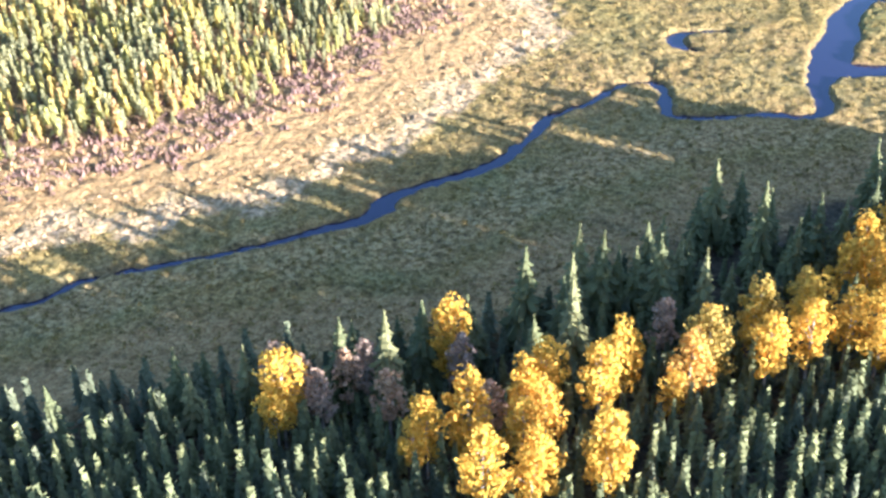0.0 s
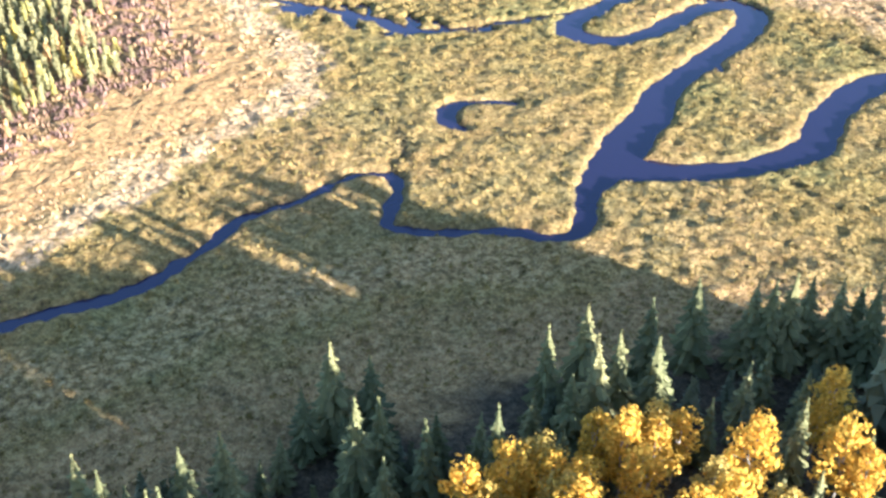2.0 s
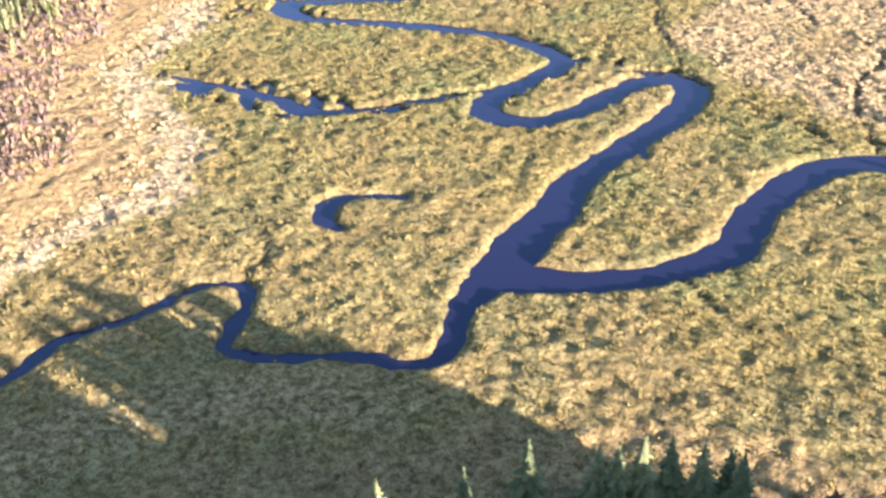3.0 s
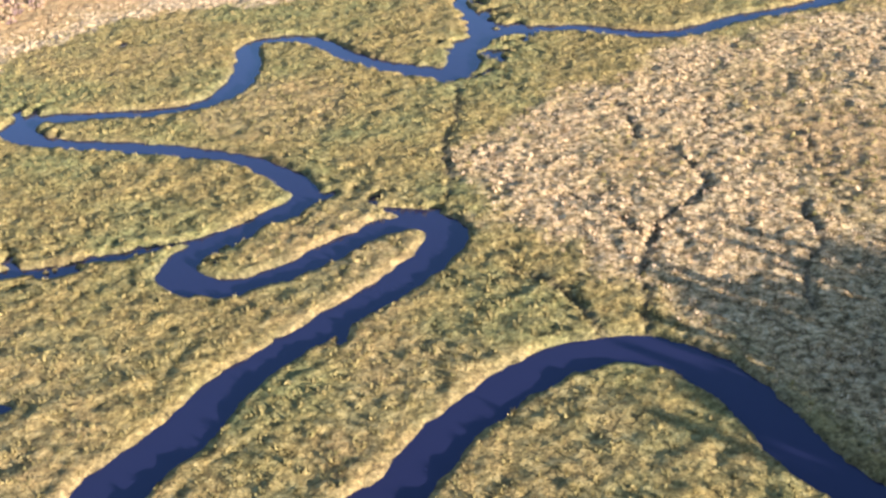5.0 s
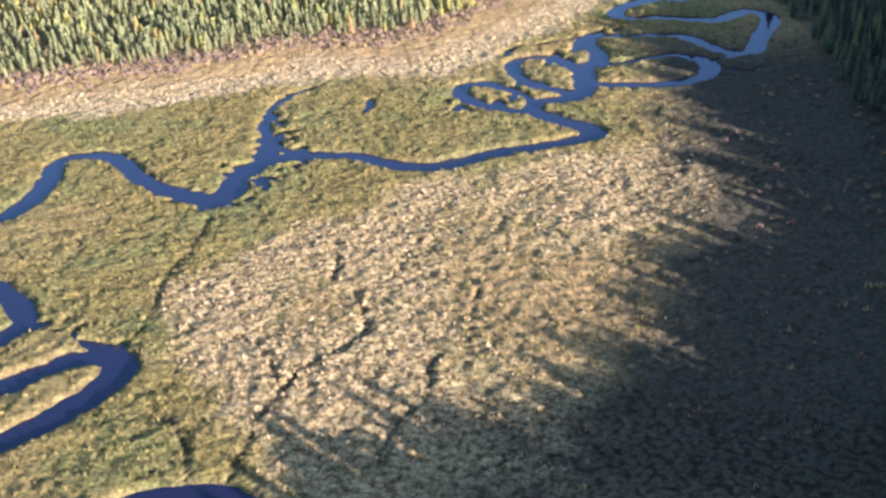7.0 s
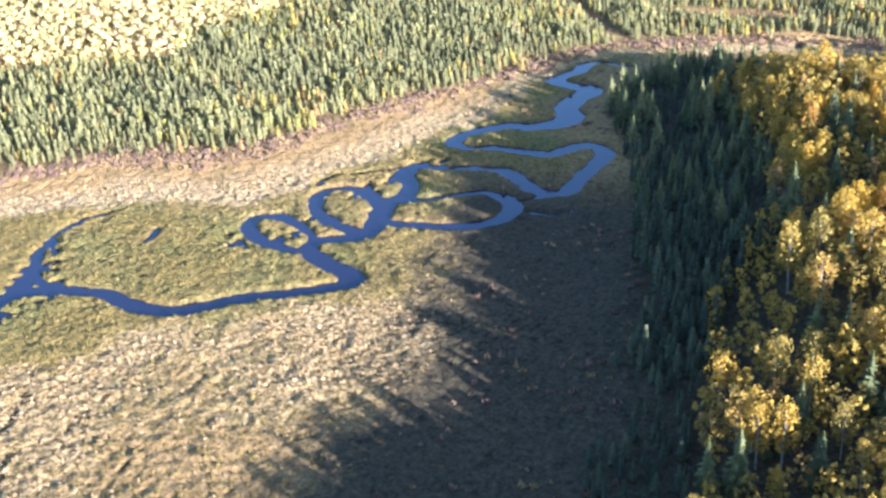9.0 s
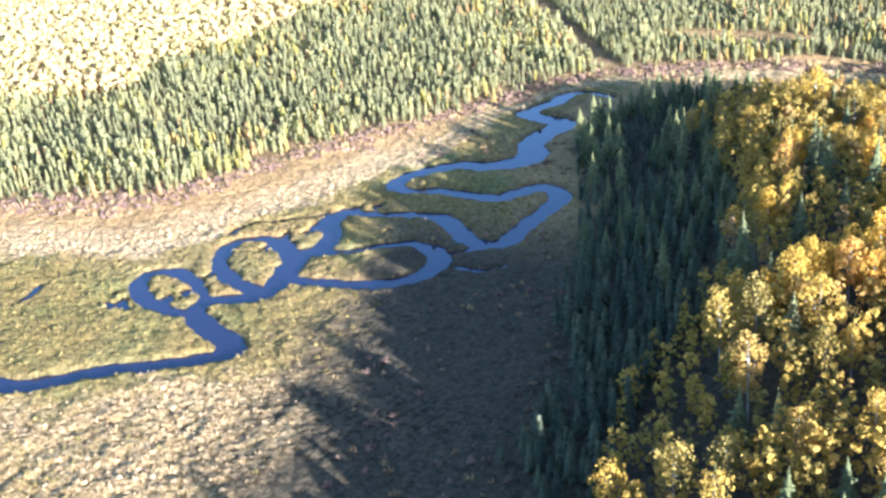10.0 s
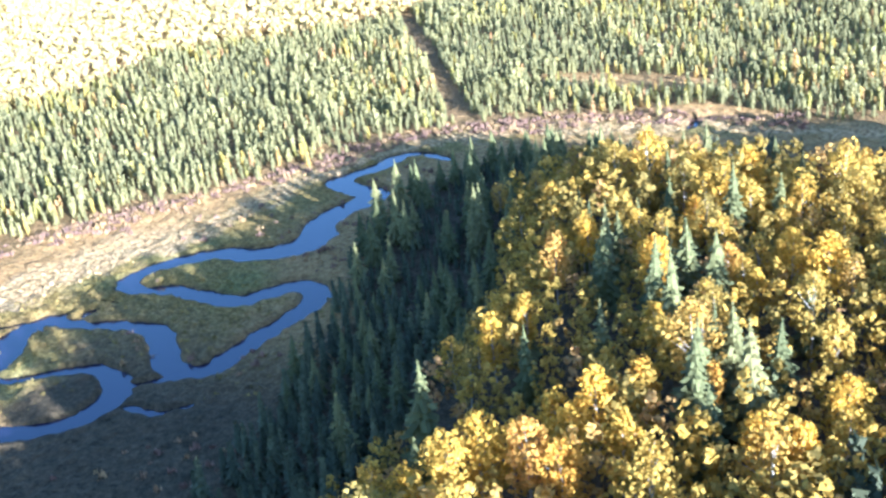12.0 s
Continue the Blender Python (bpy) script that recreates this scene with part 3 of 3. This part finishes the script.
            faces += [(b, b + 1, b + 6), (b, b + 6, b + 2), (b + 6, b + 1, b + 4), (b + 6, b + 4, b + 3), (b + 6, b + 3, b + 5), (b + 6, b + 5, b + 2), (b + 6, b + 3, b + 7)]
    return verts, faces


def light_boughs(rng, h, radius, sprays, core=0.8, blunt=2.0):
    """A blunt, shaggy spruce of few faces, for trees past counting."""
    verts, faces = heart(rng, h * 0.95, radius * core, 5, ((0.04, 0.75), (0.45, 1 - 0.45 ** blunt + 0.1), (0.78, 1.05 - 0.78 ** blunt)))
    for n in range(sprays):
        f = (n + 0.5) / sprays
        r = radius * (1 - f ** blunt) * rng.uniform(0.85, 1.25) + 0.1
        a, z, w = n * 2.4 + rng.uniform(-0.4, 0.4), h * (0.08 + 0.86 * f), 0.22 * radius + 0.12
        ca, sa, up = math.cos(a), math.sin(a), rng.uniform(0.15, 0.5)
        b = len(verts)
        verts += [(ca * r * 0.35 - sa * w, sa * r * 0.35 + ca * w, z + up), (ca * r * 0.35 + sa * w, sa * r * 0.35 - ca * w, z + up), (ca * r, sa * r, z - up * 0.6)]
        faces.append((b, b + 1, b + 2))
    return np.array(verts), np.array(faces)


def make_spruce(rng, h, radius):
    tree = new("spruce")
    v, f = tube([(0, 0, -0.4), (0.03, 0, h * 0.4), (0, 0.02, h * 0.97)], [0.12, 0.08, 0.012])
    part("trunk", v, f, BARK, tree)
    v, f = spruce_boughs(rng, h, radius, int(8 + h), 10)
    part("crown", v, f, NEEDLES, tree)
    return tagged(tree, "tall dark green spruce standing in the wood", "spruce", "spruces of the wood")


def leaf_cloud(rng, h, spread, clumps, leaves, size, low=0.4):
    """A broadleaf crown: leaf sprays gathered in uneven clumps, with gaps between them."""
    verts, faces, hearts = [], [], []
    for n in range(clumps):
        f = (n + 0.5) / clumps
        z = h * (low + (0.96 - low) * f)
        reach = spread * (math.sin(math.pi * min(1, 0.18 + 0.8 * f)) ** 0.7)
        a = n * 2.4 + rng.uniform(-0.5, 0.5)
        d = reach * rng.uniform(0.3, 0.95)
        hearts.append((d * math.cos(a), d * math.sin(a), z))
        cr = spread * rng.uniform(0.2, 0.46)
        for _ in range(leaves):
            while True:
                p = [rng.uniform(-1, 1) for _ in range(3)]
                q = sum(c * c for c in p)
                if 0.35 < q < 1:
                    break
            x, y, zz = (hearts[-1][k] + p[k] * cr * (1.0, 1.0, 1.15)[k] for k in range(3))
            s = size * rng.uniform(0.6, 1.3)
            out = (Vector(p) + 0.45 * Vector([rng.gauss(0, 1) for _ in range(3)])).normalized()
            u = out.cross(Vector([rng.gauss(0, 1) for _ in range(3)])).normalized()
            w = out.cross(u)
            b = len(verts)
            verts += [(x + s * (i * u[0] + j * w[0]), y + s * (i * u[1] + j * w[1]), zz + s * (i * u[2] + j * w[2])) for i, j in ((-0.5, -0.4), (0.5, -0.35), (0.35, 0.45), (-0.4, 0.4))]
            faces.append((b, b + 1, b + 2, b + 3))
    return verts, faces, hearts


def make_broadleaf(rng, h, spread, mat, name, label, leaves, size=0.22):
    tree = new(name)
    v, f = tube([(0, 0, -0.4), (0.07, 0.03, h * 0.35), (0.0, 0.09, h * 0.62), (0.06, 0, h * 0.9)], [0.12, 0.09, 0.06, 0.02])
    part("trunk", v, f, PALE_BARK, tree, "pale bare trunk")
    v, f, hearts = leaf_cloud(rng, h, spread, 28, leaves, size, 0.36)
    for x, y, z in hearts[::3]:
        lv, lf = tube([(0, 0.1, z * 0.72), (x * 0.5, y * 0.5, z * 0.88), (x, y, z)], [0.045, 0.03, 0.012], 4)
        part("limb", lv, lf, PALE_BARK, tree)
    part("crown", v, f, mat, tree)
    return tagged(tree, label, "tree", "golden trees of the grove")


rng = random.Random(11)
spruces = [make_spruce(rng, rng.uniform(7.2, 9.4), rng.uniform(1.8, 2.25)) for _ in range(7)]
aspens = [make_broadleaf(rng, rng.uniform(6.6, 8.4), rng.uniform(1.4, 1.9), GOLD, "aspen", "aspen with golden autumn leaves and pale trunk", 50) for _ in range(6)]
shaded_aspens = [make_broadleaf(rng, rng.uniform(6.6, 8.4), rng.uniform(1.6, 2.1), SHADED_GOLD, "aspen", "aspen with gold autumn leaves, dulled to bronze for shade", 33) for _ in range(6)]
faded = [make_broadleaf(rng, rng.uniform(6, 7.2), rng.uniform(0.95, 1.25), ROSY, "birch", "thin birch with faded rosy leaves", 34) for _ in range(2)]
used = {id(o): False for o in spruces + aspens + shaded_aspens + faded}
planted = []


def ground_at(x, y):
    return float(height([x], [y])[0])


def plant(kinds, x, y, scale, zscale=1.0):
    """Stands one of the kinds at a place, each kind's first plant being the one that was built."""
    base = rng.choice(kinds)
    m = pose(x, y, ground_at(x, y) - 0.05, rng.uniform(-2, 2), rng.uniform(-2, 2), rng.uniform(0, 360)) @ Matrix.Diagonal((scale, scale, scale * zscale, 1))
    planted.append((x, y))
    if used[id(base)]:
        ob = copy_thing(base, Matrix())
        ob.matrix_basis = m
        return ob
    used[id(base)] = True
    base.matrix_basis = m
    return base


def clear_of(x, y, gap):
    return all((x - a) ** 2 + (y - b) ** 2 > gap * gap for a, b in planted)


# spruces along the edge of the near wood
EDGE_SPRUCES = [(10.0, 88.2), (12.5, 89.0), (13.2, 82.0), (14.4, 84.0), (5.5, 80.0), (4.3, 77.1), (-0.9, 74.9), (0.6, 74.0), (-4.9, 71.5), (-8.7, 67.9), (-11.8, 65.5), (5.1, 72.6), (8.3, 72.3), (-1.1, 66.8), (-3.5, 62.7), (-17.2, 62.2), (-13.7, 61.5), (25.9, 94.2), (30.3, 96.7), (28.4, 91.4), (30.8, 91.8), (2.0, 74.8), (3.4, 74.4), (-1.4, 71.5), (-2.2, 69.9), (17.6, 81.4), (21.6, 81.8), (33.5, 100.3), (37.2, 100.7), (38.4, 100.7), (39.8, 101.5), (41.5, 103.1), (43.3, 102.3), (45.7, 101.1), (44.9, 103.3), (23.7, 91.8), (27.1, 89.8), (25.7, 88.6)]
GROVE = [(20.6, 78.1), (24.3, 81.4), (27.3, 85.0), (30.7, 86.2), (29.0, 83.3), (36.4, 84.2), (41.5, 84.7), (41.8, 91.3), (29.5, 85.0), (24.9, 80.3), (21.9, 77.9), (25.9, 77.9), (20.0, 73.5), (32.2, 86.6), (20.9, 71.5), (23.6, 70.9), (15.2, 68.0), (11.6, 67.0), (26.4, 69.3), (31.6, 73.2), (19.2, 64.9), (22.4, 66.3), (11.7, 62.8), (14.7, 64.6), (8.1, 63.6), (6.7, 61.6), (1.5, 62.1), (-2.9, 60.5), (15.2, 70.8), (18.6, 74.4), (28.2, 72.8), (33.1, 77.0), (34.7, 78.1), (37.5, 78.2), (31.6, 75.6), (27.1, 76.6), (23.1, 74.9), (17.4, 66.3), (25.0, 67.0), (-10.1, 65.9), (30.0, 80.4), (34.0, 81.6), (26.9, 80.0), (22.6, 79.9)]
GROVE_WEST = [(-20.0, 57.2), (-9.8, 53.9), (-7.3, 55.3), (-3.8, 59.4), (-2.4, 56.0), (0.9, 58.8), (2.4, 62.8), (1.2, 51.1), (-2.7, 50.6), (-5.7, 48.6), (8.4, 66.2), (12.0, 67.3)]
for x, y in EDGE_SPRUCES:
    plant(spruces, x, y, rng.uniform(0.92, 1.12))
for x, y in GROVE + GROVE_WEST:
    plant(aspens, x, y, rng.uniform(0.8, 1.05))
    if rng.random() < 0.6:
        plant(aspens, x + rng.uniform(-1.5, 1.5), y + rng.uniform(-1.6, 0.4), rng.uniform(0.55, 0.85))
for x, y in ((5.1, 68.2), (-19.1, 59.7), (-17.6, 58.2), (-16.6, 61.2), (-15.2, 62.0), (-8.8, 63.3), (-21.3, 61.3), (-6.2, 57.7), (-13.0, 58.5)):
    plant(faded, x, y, rng.uniform(0.95, 1.1))
# young spruces that fill the wood behind them
tries = fill = 0
while fill < 85 and tries < 6000:
    tries += 1
    x, y = rng.uniform(-48, 56), rng.uniform(44, 106)
    d = float(-side([x], [y], NEAR_LINE)[0])
    if 0.8 < d < 22 and (x < 12 or d > 7) and clear_of(x, y, 1.9):
        plant(spruces, x, y, rng.uniform(0.36, 0.54) if x < 10 and d > 6 else rng.uniform(0.55, 0.85))
        fill += 1
# the aspen wood on the hill, with tall spruces in it
HILL_SPRUCES = [(139.1, 281.8), (136.4, 281.6), (138.3, 272.6), (126.5, 287.8), (146.2, 256.2), (125.6, 255.3), (128.1, 300.8), (135.1, 299.8), (138.6, 303.3), (138.6, 313.0), (144.9, 265.9), (147.1, 262.8), (129.4, 280.4), (130.2, 247.0), (139.8, 278.1), (143.5, 266.3), (143.7, 261.7), (135.2, 276.5), (143.9, 259.5), (135.9, 283.5)]
HILL_ASPENS = [(128.4, 244.5), (130.2, 245.7), (132.2, 247.2), (133.6, 249.0), (134.8, 251.1), (137.2, 248.9), (138.2, 252.7), (139.0, 255.4), (139.5, 248.7), (141.8, 252.0), (134.8, 278.2), (124.6, 288.4), (124.3, 281.4), (147.9, 281.9), (144.3, 284.4), (151.0, 269.3), (139.3, 283.0), (153.1, 262.1), (149.4, 254.7), (152.1, 254.5), (140.1, 260.7), (144.3, 261.8), (127.1, 269.4), (125.9, 266.0)]
for x, y in HILL_ASPENS:
    plant(aspens, x, y, rng.uniform(0.85, 1.1))
for x, y in HILL_SPRUCES:
    plant(spruces, x, y, rng.uniform(0.9, 1.15))
count = tries = 0
while count < 95 and tries < 4000:
    tries += 1
    x, y = rng.uniform(84, 122), rng.uniform(262, 336)
    d = float(-side([x], [y], NEAR_LINE)[0])
    if 0.3 < d < 19 and clear_of(x, y, 1.5):
        plant(spruces, x, y, rng.uniform(0.4, 0.7) if y < 286 else rng.uniform(0.55, 0.82))
        count += 1
count = tries = 0
while count < 195 and tries < 8000:
    tries += 1
    x, y = rng.uniform(105, 176), rng.uniform(146, 325)
    d = float(-side([x], [y], NEAR_LINE)[0])
    stand = float(soft_noise([x], [y], 11, 81)[0])
    if 8.5 + 8 * float(step(235, 270, y)) < d < 50 and stand > 0.25 and clear_of(x, y, 1.9):
        front = float(step(26, 14, d) * step(275, 240, y))
        low = 0.8 if (y > 245 and d < 28) or y < 222 else 1.0
        plant(shaded_aspens if rng.random() < 0.85 else aspens, x, y, low * (rng.uniform(0.5, 0.68) + (0.62 - 0.3 * front) * stand + 0.5 * front))
        count += 1
count = tries = 0
while count < 60 and tries < 8000:
    tries += 1
    x, y = rng.uniform(108, 168), rng.uniform(195, 325)
    d = float(-side([x], [y], NEAR_LINE)[0])
    if 10 < d < 46 and clear_of(x, y, 1.5):
        plant(spruces, x, y, rng.uniform(0.55, 0.95))
        count += 1


# ---- woods and low growth past counting ----
def scatter(n_seed, box, gap, keep):
    """Places on a jittered grid inside a box, thinned by keep(x, y)."""
    r = np.random.RandomState(n_seed)
    x, y = np.meshgrid(np.arange(box[0], box[2], gap), np.arange(box[1], box[3], gap))
    x, y = (a.ravel() + r.uniform(-0.48, 0.48, a.size) * gap for a in (x, y))
    ok = keep(x, y, r)
    return x[ok], y[ok], r


def many(name, bases, x, y, scale, r, mat, label, category, tint, sink=0.1):
    """Joins a plant at each place into one mesh of stuff."""
    z = height(x, y) - sink
    which = r.randint(0, len(bases), len(x))
    turn = r.uniform(0, 6.283, len(x))
    vs, fs, ts, at = [], [], [], 0
    for k, (bv, bf) in enumerate(bases):
        i = np.flatnonzero(which == k)
        c, s = np.cos(turn[i])[:, None], np.sin(turn[i])[:, None]
        sc = scale[i][:, None]
        v = np.stack([(bv[:, 0] * c - bv[:, 1] * s) * sc + x[i][:, None], (bv[:, 0] * s + bv[:, 1] * c) * sc + y[i][:, None], bv[:, 2] * sc + z[i][:, None]], -1)
        f = bf[None] + (np.arange(len(i)) * len(bv))[:, None, None] + at
        at += v.shape[0] * v.shape[1]
        vs.append(v.reshape(-1, 3))
        fs.append(f.reshape(-1, bf.shape[1]))
        ts.append(np.repeat(tint[i], len(bv)))
    v, f, t = np.concatenate(vs), np.concatenate(fs), np.concatenate(ts)
    me = bpy.data.meshes.new(name)
    n = f.shape[1]
    me.vertices.add(len(v))
    me.vertices.foreach_set("co", v.ravel())
    me.loops.add(f.size)
    me.loops.foreach_set("vertex_index", f.ravel().astype(np.int32))
    me.polygons.add(len(f))
    me.polygons.foreach_set("loop_start", np.arange(0, f.size, n, dtype=np.int32))
    me.update(calc_edges=True)
    a = me.attributes.new("tint", "FLOAT", "POINT")
    a.data.foreach_set("value", t.astype(np.float32))
    me.materials.append(mat)
    return tagged(new(name, me), label, category, kind="stuff")


def sprig(r, cards, wide, tall, size):
    """A low bush or tussock: upright blades about a centre."""
    v, f = [], []
    for _ in range(cards):
        a, d, t = r.uniform(0, 6.283), wide * math.sqrt(r.uniform(0, 1)), r.uniform(0, 6.283)
        x, y = d * math.cos(a), d * math.sin(a)
        top = tall * (1 - 0.5 * (d / wide) ** 2) * r.uniform(0.7, 1.1)
        s = size * r.uniform(0.7, 1.3)
        b = len(v)
        v += [(x - s * math.cos(t), y - s * math.sin(t), 0), (x + s * math.cos(t), y + s * math.sin(t), 0), (x * 1.25 + s * 0.5 * math.sin(t), y * 1.25 - s * 0.5 * math.cos(t), top)]
        f.append((b, b + 1, b + 2))
    return np.array(v), np.array(f)


nr = np.random.RandomState(5)
SPIRES = [light_boughs(random.Random(200 + k), nr.uniform(2.4, 3.4), nr.uniform(0.6, 0.9), 18, 0.45, 1.6) for k in range(10)]
DENSE = [light_boughs(random.Random(300 + k), nr.uniform(4.4, 6.2), nr.uniform(0.9, 1.2), 46, 0.6, 1.5) for k in range(8)]
SLIM = [light_boughs(random.Random(340 + k), nr.uniform(4.4, 6.4), nr.uniform(0.8, 1.05), 44, 0.55, 1.2) for k in range(6)]


def golden_hill(x, y):
    """The yellow hillside past the far wood."""
    edge = hill_edge(y) + 7 * (soft_noise(x, y, 13, 21) - 0.5)
    return step(2, -2, x - edge) * step(285, 292, y)


def far_wood(x, y, r):
    far = side(x, y, FAR_LINE)
    cut = np.abs((x - 78.8) * 0.794 + (y - 348.4) * 0.608) < 1.7
    gap = (((x - 115) / 9.5) ** 2 + ((y - 359.8) / 3.2) ** 2 < 1) | (((x - 99) / 19) ** 2 + ((y - 372.5) / 4) ** 2 < 0.7 + 0.6 * r.uniform(0, 1, len(x)))
    thin = r.uniform(0, 1, len(x)) < 0.25 + 0.75 * step(1, 6, far - margin(y))
    seen = (far < 115) & (x > -150) & ((y < 230) | (x > -80)) & (x < 175) & (y < 455) & ((y > 230) | (far < 65)) & ((y < 150) | (y > 230) | (far < 26))
    return (far > margin(y)) & ~cut & ~gap & (golden_hill(x, y) < 0.5) & thin & seen


x, y, r = scatter(3, (-150, 50, 180, 470), 1.3, far_wood)
kind = 0.84 * np.clip(0.6 * r.uniform(0, 1, len(x)) + 0.5 * soft_noise(x, y, 10, 34) - 0.05, 0, 1)
patchy = 0.6 * soft_noise(x, y, 20, 31) + 0.4 * soft_noise(x, y, 6, 33)
kind = np.where(r.uniform(0, 1, len(x)) < np.where(y < 160, 0.22 + 0.5 * step(0.35, 0.65, patchy), 0.05 + 0.4 * step(0.5, 0.72, patchy)), r.uniform(0.78, 1.0, len(x)), kind)
many("far_forest", SPIRES, x, y, r.uniform(0.5, 0.92, len(x)) * (0.7 + 0.5 * soft_noise(x, y, 7, 32)) * np.where(r.uniform(0, 1, len(x)) < 0.07, 1.5, 1.0), r, HAZED_NEEDLES, "dense spruce forest with scattered yellow larches", "forest", kind)

mates = np.array(planted)


def apart_from_planted(x, y, gap):
    return np.array([((mates - p) ** 2).sum(1).min() > gap * gap for p in np.stack([x, y], 1)], dtype=bool)


def near_belt(x, y, r):
    d = -side(x, y, NEAR_LINE)
    belt = np.where(y > 142, 6 + 5 * soft_noise(x, y, 9, 41) + 9 * step(225, 270, y), 50)
    # Tall clusters added out of view, to throw shade over the hill wood.
    unseen_high = (x > 155) & (y > 200) & (y < 312) & (soft_noise(x, y, 10, 43) > 0.5)
    return (unseen_high & (x < 186)) | (d > np.where((y < 112) & (x > 5) & (x < 50), 4.5, -2.5 + 5 * soft_noise(x, y, 5, 42))) & (d < belt) & (r.uniform(0, 1, len(x)) < np.where((y < 112) & (x < 46) & (x > 8) & (d < 20) & (y > 68), 0.3, 0.95))


x, y, r = scatter(4, (-75, 30, 180, 350), 1.8, near_belt)
ok = apart_from_planted(x, y, 1.0)
x, y = x[ok], y[ok]
deep = -side(x, y, NEAR_LINE)
small = np.where(y < 125, 0.6 + 0.25 * step(10, 2, deep) + 0.15 * step(0, 9, y - 57 - 0.15 * x) * step(-4, 10, x), 0.78 * (1.08 + 0.95 * step(160, 151, y) + 0.45 * step(216, 230, y) - 0.3 * step(132, 124, y) - 0.3 * step(185, 205, y) - 0.1 * step(205, 222, y) - 0.2 * step(248, 268, y) - 0.35 * step(275, 297, y)))
# Trees out of view are scaled up, to shade the hill wood and marsh.
small = np.where((x > 155) & (y > 200), 1.55, small)
small = np.where((y < 125) & (x > 44.5) & (deep < 15), 1.65 + 0.8 * step(52, 66, x), small)
many("shore_forest", DENSE, x, y, r.uniform(0.72, 1.04, len(x)) * small, r, SHADED_NEEDLES, "spruce belt along the wetland's near side, darkened for shade", "forest", np.where(y < 125, r.uniform(0.55, 1.0, len(x)), r.uniform(0, 0.84, len(x))))

x, y, r = scatter(14, (-50, 34, 48, 82), 1.55, lambda x, y, r: (lambda d: (d > 5) & (d < 48) & (r.uniform(0, 1, len(x)) < np.where((y > 68) & (x > 8), 0.4, 0.95)))(-side(x, y, NEAR_LINE)))
ok = apart_from_planted(x, y, 0.9)
x, y = x[ok], y[ok]
many("young_spruces", SLIM, x, y, r.uniform(0.5, 0.8, len(x)), r, YOUNG_NEEDLES, "young spruces crowding between the golden trees", "forest", r.uniform(0.3, 1.0, len(x)))

CLOUDS = []
for k in range(4):
    v, f, _ = leaf_cloud(random.Random(50 + k), 6.6, 1.4, 10, 14, 0.4, 0.3)
    CLOUDS.append((np.array(v), np.array(f)))
# The wood is continued unseen to the east, so that it casts shade.
x, y, r = scatter(6, (100, 142, 235, 342), 2.4, lambda x, y, r: (lambda d: (d > 8.5 + 9 * step(235, 270, y)) & (d < 62))(-side(x, y, NEAR_LINE)))
ok = apart_from_planted(x, y, 1.7)
x, y = x[ok], y[ok]
many("aspen_wood", CLOUDS, x, y, r.uniform(0.45, 0.68, len(x)) + 0.6 * soft_noise(x, y, 11, 81), r, SHADED_WOOD_GOLD, "golden aspen wood on the hillside", "forest", r.uniform(0, 1, len(x)))
PUFFS = []
for k in range(3):
    v, f, _ = leaf_cloud(random.Random(70 + k), 3.2, 1.25, 6, 5, 0.8, 0.3)
    PUFFS.append((np.array(v), np.array(f)))
x, y, r = scatter(7, (-100, 280, 60, 455), 2.05, lambda x, y, r: (golden_hill(x, y) > 0.5) & (side(x, y, FAR_LINE) > 25))
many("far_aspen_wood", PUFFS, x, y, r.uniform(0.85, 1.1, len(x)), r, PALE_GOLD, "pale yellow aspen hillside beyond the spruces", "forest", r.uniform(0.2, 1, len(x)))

BUSHES = [sprig(nr, 18, 0.55, 0.8, 0.17) for _ in range(4)]
x, y, r = scatter(8, (-80, 50, 130, 385), 1.05, lambda x, y, r: (lambda d: (r.uniform(0, 1, len(x)) < 0.85 * step(9 + 3 * step(200, 240, y), 14, d + 5 * (soft_noise(x, y, 4, 51) - 0.2) + 5 * (soft_noise(x, y, 11, 52) - 0.5)) * step(24 - 4 * step(200, 240, y), 19 - 3 * step(200, 240, y), d)))(side(x, y, FAR_LINE) + 16 - margin(y)))
many("red_shrubs", BUSHES, x, y, r.uniform(0.6, 1.1, len(x)), r, MAROON, "low maroon shrubs along the forest edge", "shrub", r.uniform(0, 1, len(x)))

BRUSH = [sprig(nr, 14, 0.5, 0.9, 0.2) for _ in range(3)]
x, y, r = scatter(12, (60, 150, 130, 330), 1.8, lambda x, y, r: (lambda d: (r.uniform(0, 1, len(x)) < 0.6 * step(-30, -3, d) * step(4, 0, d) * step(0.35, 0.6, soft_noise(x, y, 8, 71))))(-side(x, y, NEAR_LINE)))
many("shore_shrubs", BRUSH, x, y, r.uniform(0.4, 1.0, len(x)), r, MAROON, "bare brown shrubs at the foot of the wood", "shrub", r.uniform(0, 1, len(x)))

TUFTS = [sprig(nr, 10, 0.33, 0.44, 0.1) for _ in range(5)]


def tufted(x, y, r):
    far, near, bank = plan(x, y)
    # Bright tussocks stay off the ground that is painted dark for shade.
    return (bank > 0.6) & (far < 6) & (near < -1) & (r.uniform(0, 1, len(x)) < 0.75 * (1 - wood_shade_at(x, y, near)))


x, y, r = scatter(9, (-60, 66, 115, 290), 0.76, tufted)
straw, dry = straw_at(x, y)
pale = np.maximum(straw, step(-2.6, -0.6, side(x, y, FAR_LINE)))
kind = np.clip(np.where(r.uniform(0, 1, len(x)) < pale, r.uniform(0.55, 1.0, len(x)), r.uniform(0.0, 0.45, len(x))), 0, 1)
many("sedge_tussocks", TUFTS, x, y, r.uniform(0.5, 1.15, len(x)), r, SEDGE, "tussocks of yellow-green sedge and straw", "grass", kind)
